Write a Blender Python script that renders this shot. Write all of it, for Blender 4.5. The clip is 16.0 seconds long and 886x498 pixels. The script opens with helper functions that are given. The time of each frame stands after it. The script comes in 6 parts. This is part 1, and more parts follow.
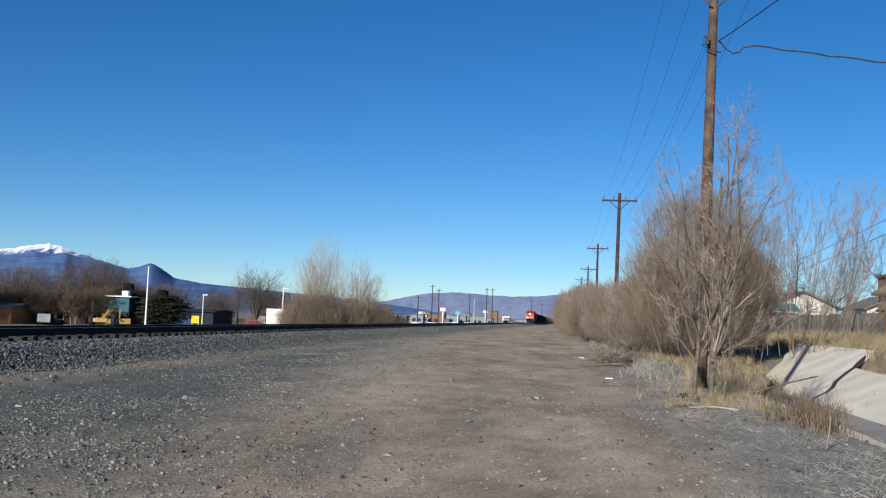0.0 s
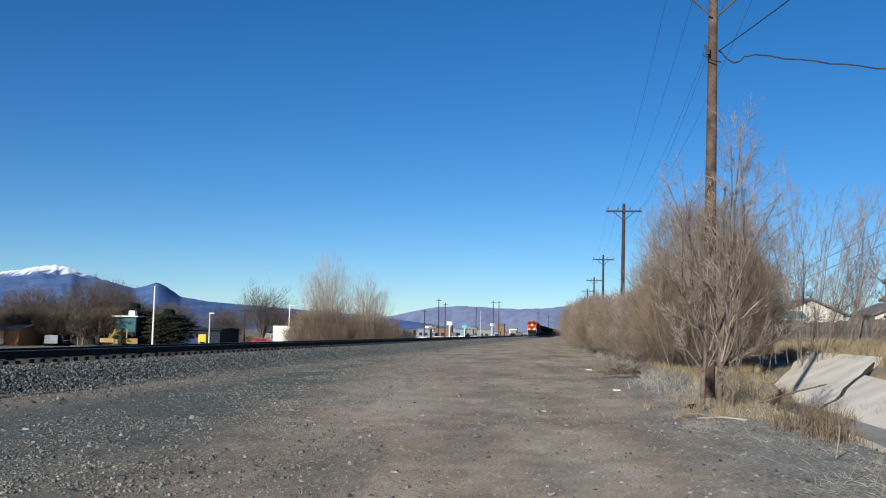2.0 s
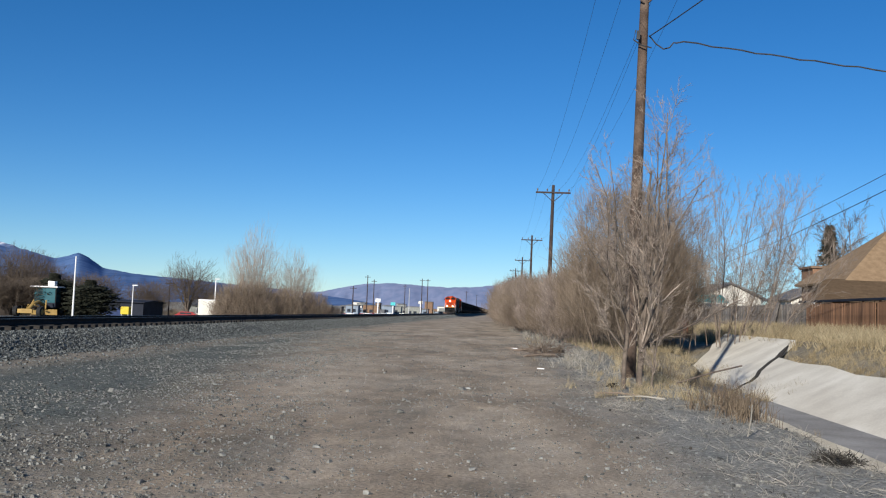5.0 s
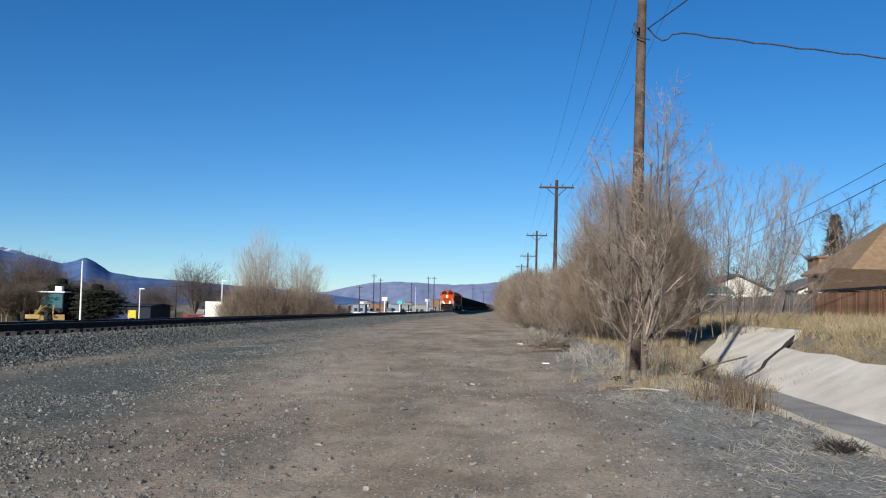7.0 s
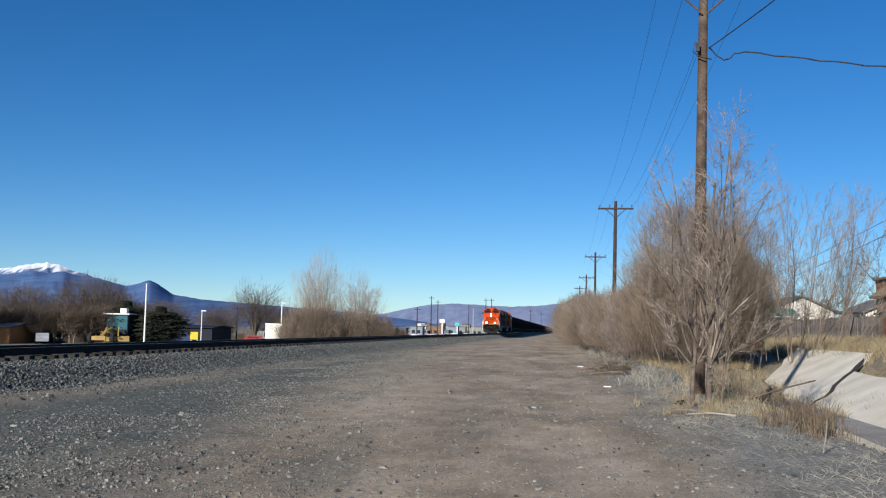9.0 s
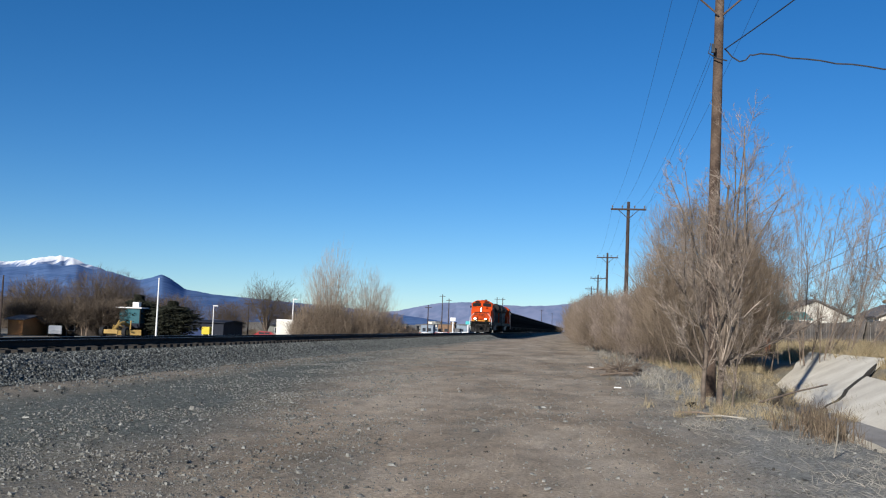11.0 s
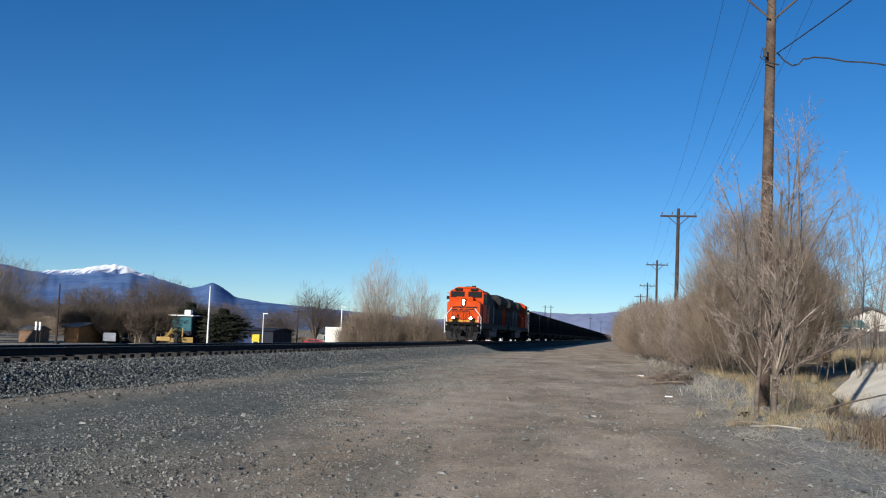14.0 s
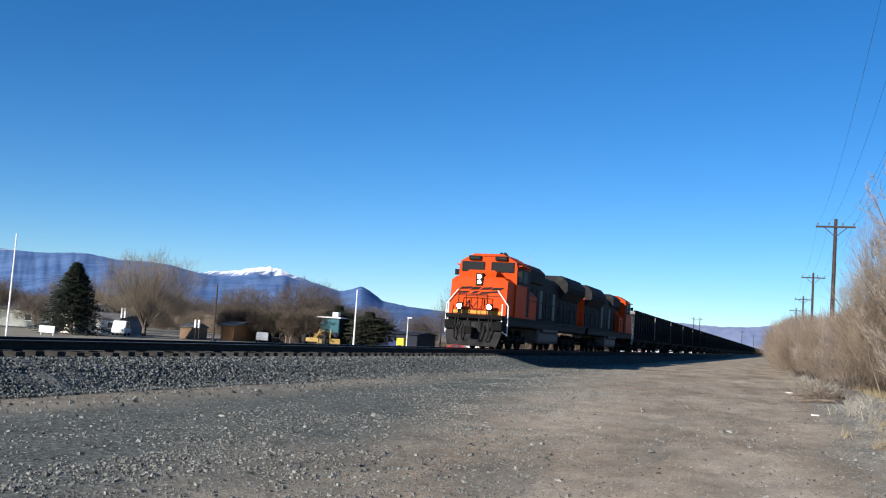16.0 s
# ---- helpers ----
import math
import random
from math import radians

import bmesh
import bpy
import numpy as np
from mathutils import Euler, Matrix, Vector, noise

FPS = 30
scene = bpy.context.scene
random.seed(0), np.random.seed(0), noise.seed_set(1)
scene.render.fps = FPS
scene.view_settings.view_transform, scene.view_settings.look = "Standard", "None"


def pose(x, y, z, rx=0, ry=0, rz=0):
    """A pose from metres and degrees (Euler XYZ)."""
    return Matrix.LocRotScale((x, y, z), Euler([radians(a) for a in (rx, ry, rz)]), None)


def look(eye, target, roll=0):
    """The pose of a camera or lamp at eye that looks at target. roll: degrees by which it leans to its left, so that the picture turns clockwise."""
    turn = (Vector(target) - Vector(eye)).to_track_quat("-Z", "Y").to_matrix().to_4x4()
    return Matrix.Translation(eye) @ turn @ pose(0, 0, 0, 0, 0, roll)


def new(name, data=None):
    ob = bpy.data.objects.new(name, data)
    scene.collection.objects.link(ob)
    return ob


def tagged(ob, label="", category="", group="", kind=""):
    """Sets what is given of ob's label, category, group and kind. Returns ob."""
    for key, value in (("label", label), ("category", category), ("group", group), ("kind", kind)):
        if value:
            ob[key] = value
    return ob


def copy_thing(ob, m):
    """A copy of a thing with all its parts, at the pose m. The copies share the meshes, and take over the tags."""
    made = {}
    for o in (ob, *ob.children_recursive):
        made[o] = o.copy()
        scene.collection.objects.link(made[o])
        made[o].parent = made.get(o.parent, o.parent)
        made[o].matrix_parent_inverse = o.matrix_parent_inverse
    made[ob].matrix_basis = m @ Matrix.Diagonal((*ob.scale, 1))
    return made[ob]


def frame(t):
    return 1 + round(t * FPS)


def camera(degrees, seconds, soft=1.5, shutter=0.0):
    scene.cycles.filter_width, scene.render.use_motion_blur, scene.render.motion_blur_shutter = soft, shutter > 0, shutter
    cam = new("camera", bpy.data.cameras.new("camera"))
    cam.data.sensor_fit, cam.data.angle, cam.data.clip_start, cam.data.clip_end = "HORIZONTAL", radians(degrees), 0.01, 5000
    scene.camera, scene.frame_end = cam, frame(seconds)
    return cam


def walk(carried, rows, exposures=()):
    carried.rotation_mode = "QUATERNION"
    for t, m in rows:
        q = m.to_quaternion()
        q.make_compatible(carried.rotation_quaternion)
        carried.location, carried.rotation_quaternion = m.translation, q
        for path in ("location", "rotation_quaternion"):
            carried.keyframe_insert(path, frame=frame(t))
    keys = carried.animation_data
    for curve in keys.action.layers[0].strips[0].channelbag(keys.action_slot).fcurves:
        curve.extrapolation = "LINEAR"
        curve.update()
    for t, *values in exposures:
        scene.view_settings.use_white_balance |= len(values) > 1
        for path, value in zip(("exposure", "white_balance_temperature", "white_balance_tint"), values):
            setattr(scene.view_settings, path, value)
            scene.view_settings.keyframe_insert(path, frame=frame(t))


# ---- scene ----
# camera: a hand-held phone at eye height, turning after the train
cam = camera(50.0, 16.0, soft=1.15)
EYE = (0.0, 0.0, 1.5)
TURNS = [  # seconds, pitch, roll, yaw, sway to the right, sway upwards
    (0, 4.13, -2.21, 7.27, -0.05, -0.01),
    (0.5, 4.77, -2.39, 7.17, -0.04, 0.01),
    (1, 4.30, -1.47, 7.43, -0.03, -0.00),
    (1.5, 4.87, -1.45, 7.78, -0.03, 0.01),
    (2, 4.95, -1.16, 7.68, -0.03, 0.01),
    (2.5, 4.94, -2.04, 8.54, -0.04, 0.02),
    (3, 5.57, -0.94, 6.90, -0.01, 0.00),
    (3.5, 5.25, -1.42, 6.47, 0.00, -0.00),
    (4, 4.02, -1.75, 5.65, -0.00, 0.01),
    (4.5, 4.14, -2.52, 4.11, 0.01, 0.00),
    (4.7, 3.69, -2.47, 3.53, 0.00, 0.00),
    (6.8, 4.14, -0.97, 3.92, 0.08, -0.02),
    (7, 3.56, -1.05, 3.80, 0.09, -0.02),
    (7.5, 4.02, -1.55, 6.78, 0.05, -0.01),
    (8, 3.90, -1.41, 7.86, 0.02, -0.01),
    (8.5, 4.92, -1.64, 7.54, 0.03, 0.01),
    (8.7, 4.85, -1.05, 7.19, 0.02, -0.01),
    (10.8, 4.68, -2.11, 8.15, 0.04, -0.01),
    (11, 4.70, -1.95, 7.89, 0.02, -0.01),
    (11.5, 4.75, -1.87, 7.72, 0.02, -0.02),
    (12, 4.36, -2.16, 8.70, 0.02, -0.02),
    (12.5, 4.95, -1.41, 9.21, 0.02, 0.00),
    (13, 4.95, -2.18, 10.07, 0.01, -0.02),
    (13.5, 4.62, -2.28, 10.61, 0.01, -0.03),
    (14, 5.07, -2.03, 10.76, 0.00, -0.01),
    (14.5, 4.34, -1.31, 12.21, 0.01, -0.00),
    (15, 4.52, -1.63, 13.50, 0.02, -0.00),
    (15.5, 3.80, 0.30, 15.06, 0.05, 0.02),
    (16, 5.07, -3.74, 19.41, 0.28, -0.02),
]
walk(cam, [(t, pose(EYE[0] + x, EYE[1], EYE[2] + z, 90 + p, r, w)) for t, p, r, w, x, z in TURNS],
     exposures=[(0.0, 0.30), (14.5, 0.30), (15.5, 0.25), (16.0, 0.65)])

# low winter sun behind and to the left, clear sky
SUN_EL, SUN_AZ = 22.0, 20.0
world = bpy.data.worlds.new("sky")
scene.world = world
world.use_nodes = True
wn = world.node_tree.nodes
sky = wn.new("ShaderNodeTexSky")
sky.sky_type, sky.sun_disc = "NISHITA", False
sky.sun_elevation, sky.sun_rotation = radians(SUN_EL), radians(180 + SUN_AZ)
sky.altitude, sky.air_density, sky.dust_density, sky.ozone_density = 1900, 1.0, 0.0, 4.0
deep = wn.new("ShaderNodeHueSaturation")
deep.inputs["Saturation"].default_value = 1.25
tint = wn.new("ShaderNodeMix")
tint.data_type, tint.blend_type = "RGBA", "MULTIPLY"
tint.inputs[0].default_value = 1.0
tint.inputs[7].default_value = (0.87, 0.96, 1.05, 1)
world.node_tree.links.new(sky.outputs[0], deep.inputs["Color"])
world.node_tree.links.new(deep.outputs[0], tint.inputs[6])
world.node_tree.links.new(tint.outputs[2], wn["Background"].inputs[0])
wn["Background"].inputs[1].default_value = 0.08
sun = new("sun", bpy.data.lights.new("sun", "SUN"))
sun.data.energy, sun.data.angle, sun.data.color = 5.0, radians(0.53), (1.0, 0.96, 0.89)
sun_way = Vector((-math.sin(radians(SUN_AZ)) * math.cos(radians(SUN_EL)), -math.cos(radians(SUN_AZ)) * math.cos(radians(SUN_EL)), math.sin(radians(SUN_EL))))
sun.matrix_world = look(sun_way * 50, (0, 0, 0))


# ---- materials ----
def material(name, colours, rough=0.9, scale=3.0, metal=0.0, bump=0.3, fine=40.0, vary=0.0, spec=0.3, fine_mix=0.5, dist=0.02):
    """Two-scale noise between colours (dark to light), fine grain and bump, in object space."""
    m = bpy.data.materials.new(name)
    m.use_nodes = True
    n, l = m.node_tree.nodes, m.node_tree.links
    b = n["Principled BSDF"]
    tc = n.new("ShaderNodeTexCoord")
    big, small = n.new("ShaderNodeTexNoise"), n.new("ShaderNodeTexNoise")
    big.inputs["Scale"].default_value, small.inputs["Scale"].default_value = scale, fine
    big.inputs["Detail"].default_value, small.inputs["Detail"].default_value = 5, 4
    for x in (big, small):
        l.new(tc.outputs["Object"], x.inputs["Vector"])
    mix = n.new("ShaderNodeMath")
    mix.operation = "MULTIPLY_ADD"
    sub = n.new("ShaderNodeMath")
    sub.operation = "SUBTRACT"
    l.new(small.outputs[0], sub.inputs[0])
    sub.inputs[1].default_value = 0.5
    l.new(sub.outputs[0], mix.inputs[0])
    mix.inputs[1].default_value = fine_mix
    l.new(big.outputs[0], mix.inputs[2])
    ramp = n.new("ShaderNodeValToRGB")
    e = ramp.color_ramp.elements
    k = len(colours)
    for i, c in enumerate(colours):
        pos = 0.3 + 0.4 * i / max(1, k - 1)
        el = e[i] if i < 2 else e.new(pos)
        el.position = pos
        el.color = (*c, 1)
    l.new(mix.outputs[0], ramp.inputs[0])
    out = ramp.outputs[0]
    if vary:
        info, isl = n.new("ShaderNodeObjectInfo"), n.new("ShaderNodeNewGeometry")
        add = n.new("ShaderNodeMath")
        add.operation = "ADD"
        l.new(info.outputs["Random"], add.inputs[0])
        l.new(isl.outputs["Random Per Island"], add.inputs[1])
        fr = n.new("ShaderNodeMath")
        fr.operation = "FRACT"
        l.new(add.outputs[0], fr.inputs[0])
        mr = n.new("ShaderNodeMapRange")
        mr.inputs[3].default_value, mr.inputs[4].default_value = 1 - vary, 1 + vary
        l.new(fr.outputs[0], mr.inputs[0])
        hsv = n.new("ShaderNodeHueSaturation")
        l.new(mr.outputs[0], hsv.inputs["Value"])
        l.new(out, hsv.inputs["Color"])
        out = hsv.outputs[0]
    l.new(out, b.inputs["Base Color"])
    b.inputs["Roughness"].default_value = rough
    b.inputs["Metallic"].default_value = metal
    b.inputs["Specular IOR Level"].default_value = spec
    if bump:
        bp = n.new("ShaderNodeBump")
        bp.inputs["Strength"].default_value = bump
        bp.inputs["Distance"].default_value = dist
        l.new(mix.outputs[0], bp.inputs["Height"])
        l.new(bp.outputs[0], b.inputs["Normal"])
    return m


def glow(name, colour, strength):
    m = bpy.data.materials.new(name)
    m.use_nodes = True
    b = m.node_tree.nodes["Principled BSDF"]
    b.inputs["Base Color"].default_value = (*colour, 1)
    b.inputs["Emission Color"].default_value = (*colour, 1)
    b.inputs["Emission Strength"].default_value = strength
    return m


def glass(name, colour, rough=0.08, spec=0.7):
    m = bpy.data.materials.new(name)
    m.use_nodes = True
    b = m.node_tree.nodes["Principled BSDF"]
    b.inputs["Base Color"].default_value = (*colour, 1)
    b.inputs["Roughness"].default_value = rough
    b.inputs["Specular IOR Level"].default_value = spec
    return m


def ground_material():
    """Packed brown dirt, grey gravel drifts beside the track and towards the ditch, dry straw on the bank; split by plan position and noise."""
    m = bpy.data.materials.new("dirt_ground")
    m.use_nodes = True
    n, l = m.node_tree.nodes, m.node_tree.links
    b = n["Principled BSDF"]
    tc = n.new("ShaderNodeTexCoord")
    sep = n.new("ShaderNodeSeparateXYZ")
    l.new(tc.outputs["Object"], sep.inputs[0])

    def noise_tex(scale, detail=6, stretch=None, rough=0.6):
        x = n.new("ShaderNodeTexNoise")
        x.inputs["Scale"].default_value, x.inputs["Detail"].default_value, x.inputs["Roughness"].default_value = scale, detail, rough
        if stretch:
            mp = n.new("ShaderNodeMapping")
            mp.inputs["Scale"].default_value = stretch
            l.new(tc.outputs["Object"], mp.inputs[0])
            l.new(mp.outputs[0], x.inputs["Vector"])
        else:
            l.new(tc.outputs["Object"], x.inputs["Vector"])
        return x.outputs[0]

    def maths(op, a, c, clamp=False):
        x = n.new("ShaderNodeMath")
        x.operation, x.use_clamp = op, clamp
        for i, v in enumerate((a, c)):
            if isinstance(v, (int, float)):
                x.inputs[i].default_value = v
            else:
                l.new(v, x.inputs[i])
        return x.outputs[0]

    def ramp(v, stops):
        x = n.new("ShaderNodeValToRGB")
        e = x.color_ramp.elements
        for i, (p, c) in enumerate(stops):
            el = e[i] if i < 2 else e.new(p)
            el.position, el.color = p, (*c, 1)
        l.new(v, x.inputs[0])
        return x.outputs[0]

    def mixed(f, a, c):
        x = n.new("ShaderNodeMix")
        x.data_type = "RGBA"
        l.new(f, x.inputs[0])
        l.new(a, x.inputs[6])
        l.new(c, x.inputs[7])
        return x.outputs[2]

    patch = noise_tex(0.22, 8, (1.5, 0.6, 1), 0.68)
    grain = noise_tex(26, 5)
    pebble = noise_tex(11, 5, rough=0.75)
    wob = maths("MULTIPLY", maths("SUBTRACT", noise_tex(0.35, 5, (1, 0.5, 1)), 0.5), 4.0)
    x = maths("ADD", sep.outputs[0], wob)
    dirt = mixed(ramp(pebble, [(0.3, (0, 0, 0)), (0.7, (1, 1, 1))]),
                 ramp(patch, [(0.36, (0.205, 0.152, 0.103)), (0.46, (0.298, 0.23, 0.16)), (0.53, (0.385, 0.304, 0.218)), (0.64, (0.45, 0.368, 0.275))]),
                 ramp(patch, [(0.36, (0.285, 0.221, 0.156)), (0.64, (0.49, 0.404, 0.305))]))
    gravel = ramp(pebble, [(0.32, (0.034, 0.037, 0.032)), (0.46, (0.1, 0.105, 0.089)), (0.58, (0.162, 0.168, 0.145)), (0.7, (0.34, 0.35, 0.32))])
    pale = ramp(pebble, [(0.3, (0.078, 0.078, 0.07)), (0.44, (0.205, 0.203, 0.181)), (0.6, (0.315, 0.312, 0.28)), (0.72, (0.5, 0.495, 0.46))])
    straw = ramp(noise_tex(5, 8, (1, 0.6, 1), 0.8), [(0.35, (0.15, 0.12, 0.08)), (0.55, (0.25, 0.205, 0.135)), (0.7, (0.34, 0.29, 0.2))])
    # gravel near the track (x < -6) and along x 1..4, dirt road between
    drift = maths("ADD", x, maths("MULTIPLY", maths("MINIMUM", sep.outputs[1], 60.0), 0.11))
    left = maths("MULTIPLY", maths("DIVIDE", maths("SUBTRACT", -2.2, drift), 2.4, True), maths("ADD", maths("MULTIPLY", maths("DIVIDE", maths("ADD", x, 10.6), 1.6, True), 0.55), 0.45))
    mid = maths("MULTIPLY", maths("DIVIDE", maths("SUBTRACT", x, 1.0), 1.4, True), 0.85)
    centre = maths("MULTIPLY", ramp(noise_tex(0.5, 4, (1.8, 0.35, 1)), [(0.5, (0, 0, 0)), (0.66, (1, 1, 1))]), 0.4)
    col = mixed(maths("MAXIMUM", left, centre), dirt, gravel)
    col = mixed(mid, col, pale)
    bank = maths("MULTIPLY", maths("DIVIDE", maths("SUBTRACT", x, 4.4), 2.0, True), ramp(noise_tex(0.7, 5), [(0.3, (0.35, 0.35, 0.35)), (0.6, (1, 1, 1))]))
    col = mixed(bank, col, straw)
    far_left = maths("DIVIDE", maths("SUBTRACT", -24, sep.outputs[0]), 8, True)
    col = mixed(far_left, col, ramp(patch, [(0.3, (0.22, 0.19, 0.15)), (0.7, (0.30, 0.27, 0.21))]))
    mottle = noise_tex(1.3, 7, (1.2, 0.8, 1), 0.7)
    blot = n.new("ShaderNodeMix")
    blot.data_type, blot.blend_type = "RGBA", "MULTIPLY"
    blot.inputs[0].default_value = 1.0
    l.new(col, blot.inputs[6])
    l.new(ramp(mottle, [(0.34, (0.72, 0.74, 0.74)), (0.5, (0.97, 0.97, 0.97)), (0.66, (1.2, 1.18, 1.14))]), blot.inputs[7])
    col = blot.outputs[2]
    shade = ramp(grain, [(0.3, (0.6, 0.6, 0.6)), (0.5, (1, 1, 1)), (0.72, (1.35, 1.35, 1.35))])
    mul = n.new("ShaderNodeMix")
    mul.data_type, mul.blend_type = "RGBA", "MULTIPLY"
    mul.inputs[0].default_value = 1.0
    l.new(col, mul.inputs[6])
    l.new(shade, mul.inputs[7])
    l.new(mul.outputs[2], b.inputs["Base Color"])
    b.inputs["Roughness"].default_value = 0.97
    b.inputs["Specular IOR Level"].default_value = 0.15
    bp = n.new("ShaderNodeBump")
    bp.inputs["Strength"].default_value, bp.inputs["Distance"].default_value = 0.6, 0.05
    l.new(maths("ADD", pebble, maths("MULTIPLY", grain, 0.4)), bp.inputs["Height"])
    l.new(bp.outputs[0], b.inputs["Normal"])
    return m


M_GROUND = ground_material()
M_BALLAST = material("ballast_grey", [(0.05, 0.05, 0.044), (0.115, 0.115, 0.102), (0.2, 0.2, 0.18)], 0.95, 6, bump=0.9, fine=22, fine_mix=0.9, dist=0.05)
M_STONE = material("ballast_stone", [(0.06, 0.064, 0.06), (0.155, 0.162, 0.154)], 0.9, 8, bump=0.0, fine=50, vary=0.8)
M_PEBBLE = material("pebble", [(0.085, 0.082, 0.07), (0.215, 0.21, 0.19)], 0.9, 8, bump=0.0, fine=50, vary=0.6)
M_TIE = material("creosoted_tie", [(0.016, 0.014, 0.012), (0.04, 0.035, 0.03)], 0.9, 4, bump=0.5, fine=30, vary=0.3)
M_RAIL = material("rusty_rail", [(0.02, 0.015, 0.013), (0.045, 0.03, 0.024)], 0.85, 4, bump=0.2, fine=40, metal=0.2)
M_RAILTOP = material("worn_rail_head", [(0.35, 0.34, 0.33), (0.45, 0.44, 0.43)], 0.3, 3, bump=0.05, metal=0.9)
M_POLE = material("weathered_pole_wood", [(0.045, 0.03, 0.023), (0.088, 0.06, 0.044), (0.14, 0.1, 0.074)], 0.9, 2.5, bump=0.6, fine=25)
M_FARPOLE = material("dark_pole_wood", [(0.032, 0.024, 0.022), (0.065, 0.046, 0.038)], 0.9, 2.5, bump=0.4, fine=25)
M_METAL = material("galvanised_metal", [(0.4, 0.4, 0.41), (0.6, 0.6, 0.6)], 0.5, 4, bump=0.1, metal=0.5)
M_WIRE = material("black_cable", [(0.02, 0.02, 0.022), (0.05, 0.05, 0.05)], 0.6, 8, bump=0.0)
M_INSUL = material("brown_glazed_insulator", [(0.09, 0.05, 0.035), (0.13, 0.08, 0.05)], 0.3, 8, bump=0.0)
M_CONCRETE = material("worn_concrete", [(0.5, 0.45, 0.37), (0.6, 0.55, 0.455), (0.7, 0.65, 0.55)], 0.9, 0.8, bump=0.25, fine=18, fine_mix=0.35)
M_CLOD = material("dark_clod", [(0.025, 0.022, 0.018), (0.07, 0.06, 0.048)], 0.95, 8, bump=0.0, fine=40, vary=0.5)


# ---- mesh helpers ----
def smooth01(a, b, x):
    t = min(1.0, max(0.0, (x - a) / (b - a)))
    return t * t * (3 - 2 * t)


def mesh_of(name, verts, faces, mat, smooth=False):
    me = bpy.data.meshes.new(name)
    me.from_pydata([tuple(v) for v in verts], [], [tuple(f) for f in faces])
    me.materials.append(mat)
    if smooth:
        me.polygons.foreach_set("use_smooth", [True] * len(me.polygons))
    me.update()
    return me


def part(name, bm, mat, parent=None, label="", smooth=False):
    """Links a bmesh as one mesh object, under parent where given."""
    me = bpy.data.meshes.new(name)
    bm.normal_update()
    bm.to_mesh(me)
    bm.free()
    me.materials.append(mat)
    if smooth:
        me.polygons.foreach_set("use_smooth", [True] * len(me.polygons))
    ob = new(name, me)
    if parent is not None:
        ob.parent = parent
    if label:
        tagged(ob, label)
    return ob


def again(ob, m, parent=None):
    """Another object on the same mesh, at the pose m."""
    o = new(ob.name.split(".")[0], ob.data)
    o.parent = parent if parent is not None else ob.parent
    o.matrix_basis = m
    return o


def box(bm, x0, x1, y0, y1, z0, z1, bevel=0.0, m=None):
    g = bmesh.ops.create_cube(bm, size=1.0, matrix=Matrix.LocRotScale(((x0 + x1) / 2, (y0 + y1) / 2, (z0 + z1) / 2), None, (abs(x1 - x0), abs(y1 - y0), abs(z1 - z0))))
    if bevel:
        es = list({e for v in g["verts"] for e in v.link_edges})
        r = bmesh.ops.bevel(bm, geom=es, offset=bevel, segments=2, affect="EDGES", profile=0.6)
        g["verts"] = list({v for f in r["faces"] for v in f.verts} | {v for v in g["verts"] if v.is_valid})
    if m is not None:
        bmesh.ops.transform(bm, matrix=m, verts=[v for v in g["verts"] if v.is_valid])
    return bm


def boxed(x0, x1, y0, y1, z0, z1, bevel=0.0):
    return box(bmesh.new(), x0, x1, y0, y1, z0, z1, bevel)


def rod(bm, a, b, r0, r1=None, sides=8, caps=True):
    """A tapered rod from a to b."""
    a, b = Vector(a), Vector(b)
    r1 = r0 if r1 is None else r1
    m = Matrix.Translation((a + b) / 2) @ (b - a).to_track_quat("Z", "Y").to_matrix().to_4x4()
    bmesh.ops.create_cone(bm, cap_ends=caps, segments=sides, radius1=r0, radius2=r1, depth=(b - a).length, matrix=m)
    return bm


def pipe(bm, pts, r, sides=6):
    for a, b in zip(pts, pts[1:]):
        rod(bm, a, b, r, r, sides)
    return bm


def extrude_profile(bm, prof, y0, y1):
    """A closed outline in x, z drawn along y."""
    a = [bm.verts.new((x, y0, z)) for x, z in prof]
    b = [bm.verts.new((x, y1, z)) for x, z in prof]
    k = len(prof)
    for i in range(k):
        bm.faces.new((a[i], a[(i + 1) % k], b[(i + 1) % k], b[i]))
    bm.faces.new(a[::-1])
    bm.faces.new(b)
    bmesh.ops.recalc_face_normals(bm, faces=bm.faces[:])
    return bm


def thing(name, label, category, group="", kind="", at=(0, 0, 0), rz=0):
    ob = new(name)
    ob.empty_display_size = 0.2
    ob.matrix_basis = pose(*at, 0, 0, rz)
    return tagged(ob, label, category, group, kind)


# ---- the ground ----
TRACK_X = -14.2
RAIL_Z = 0.82
LEFT_Z = -1.6


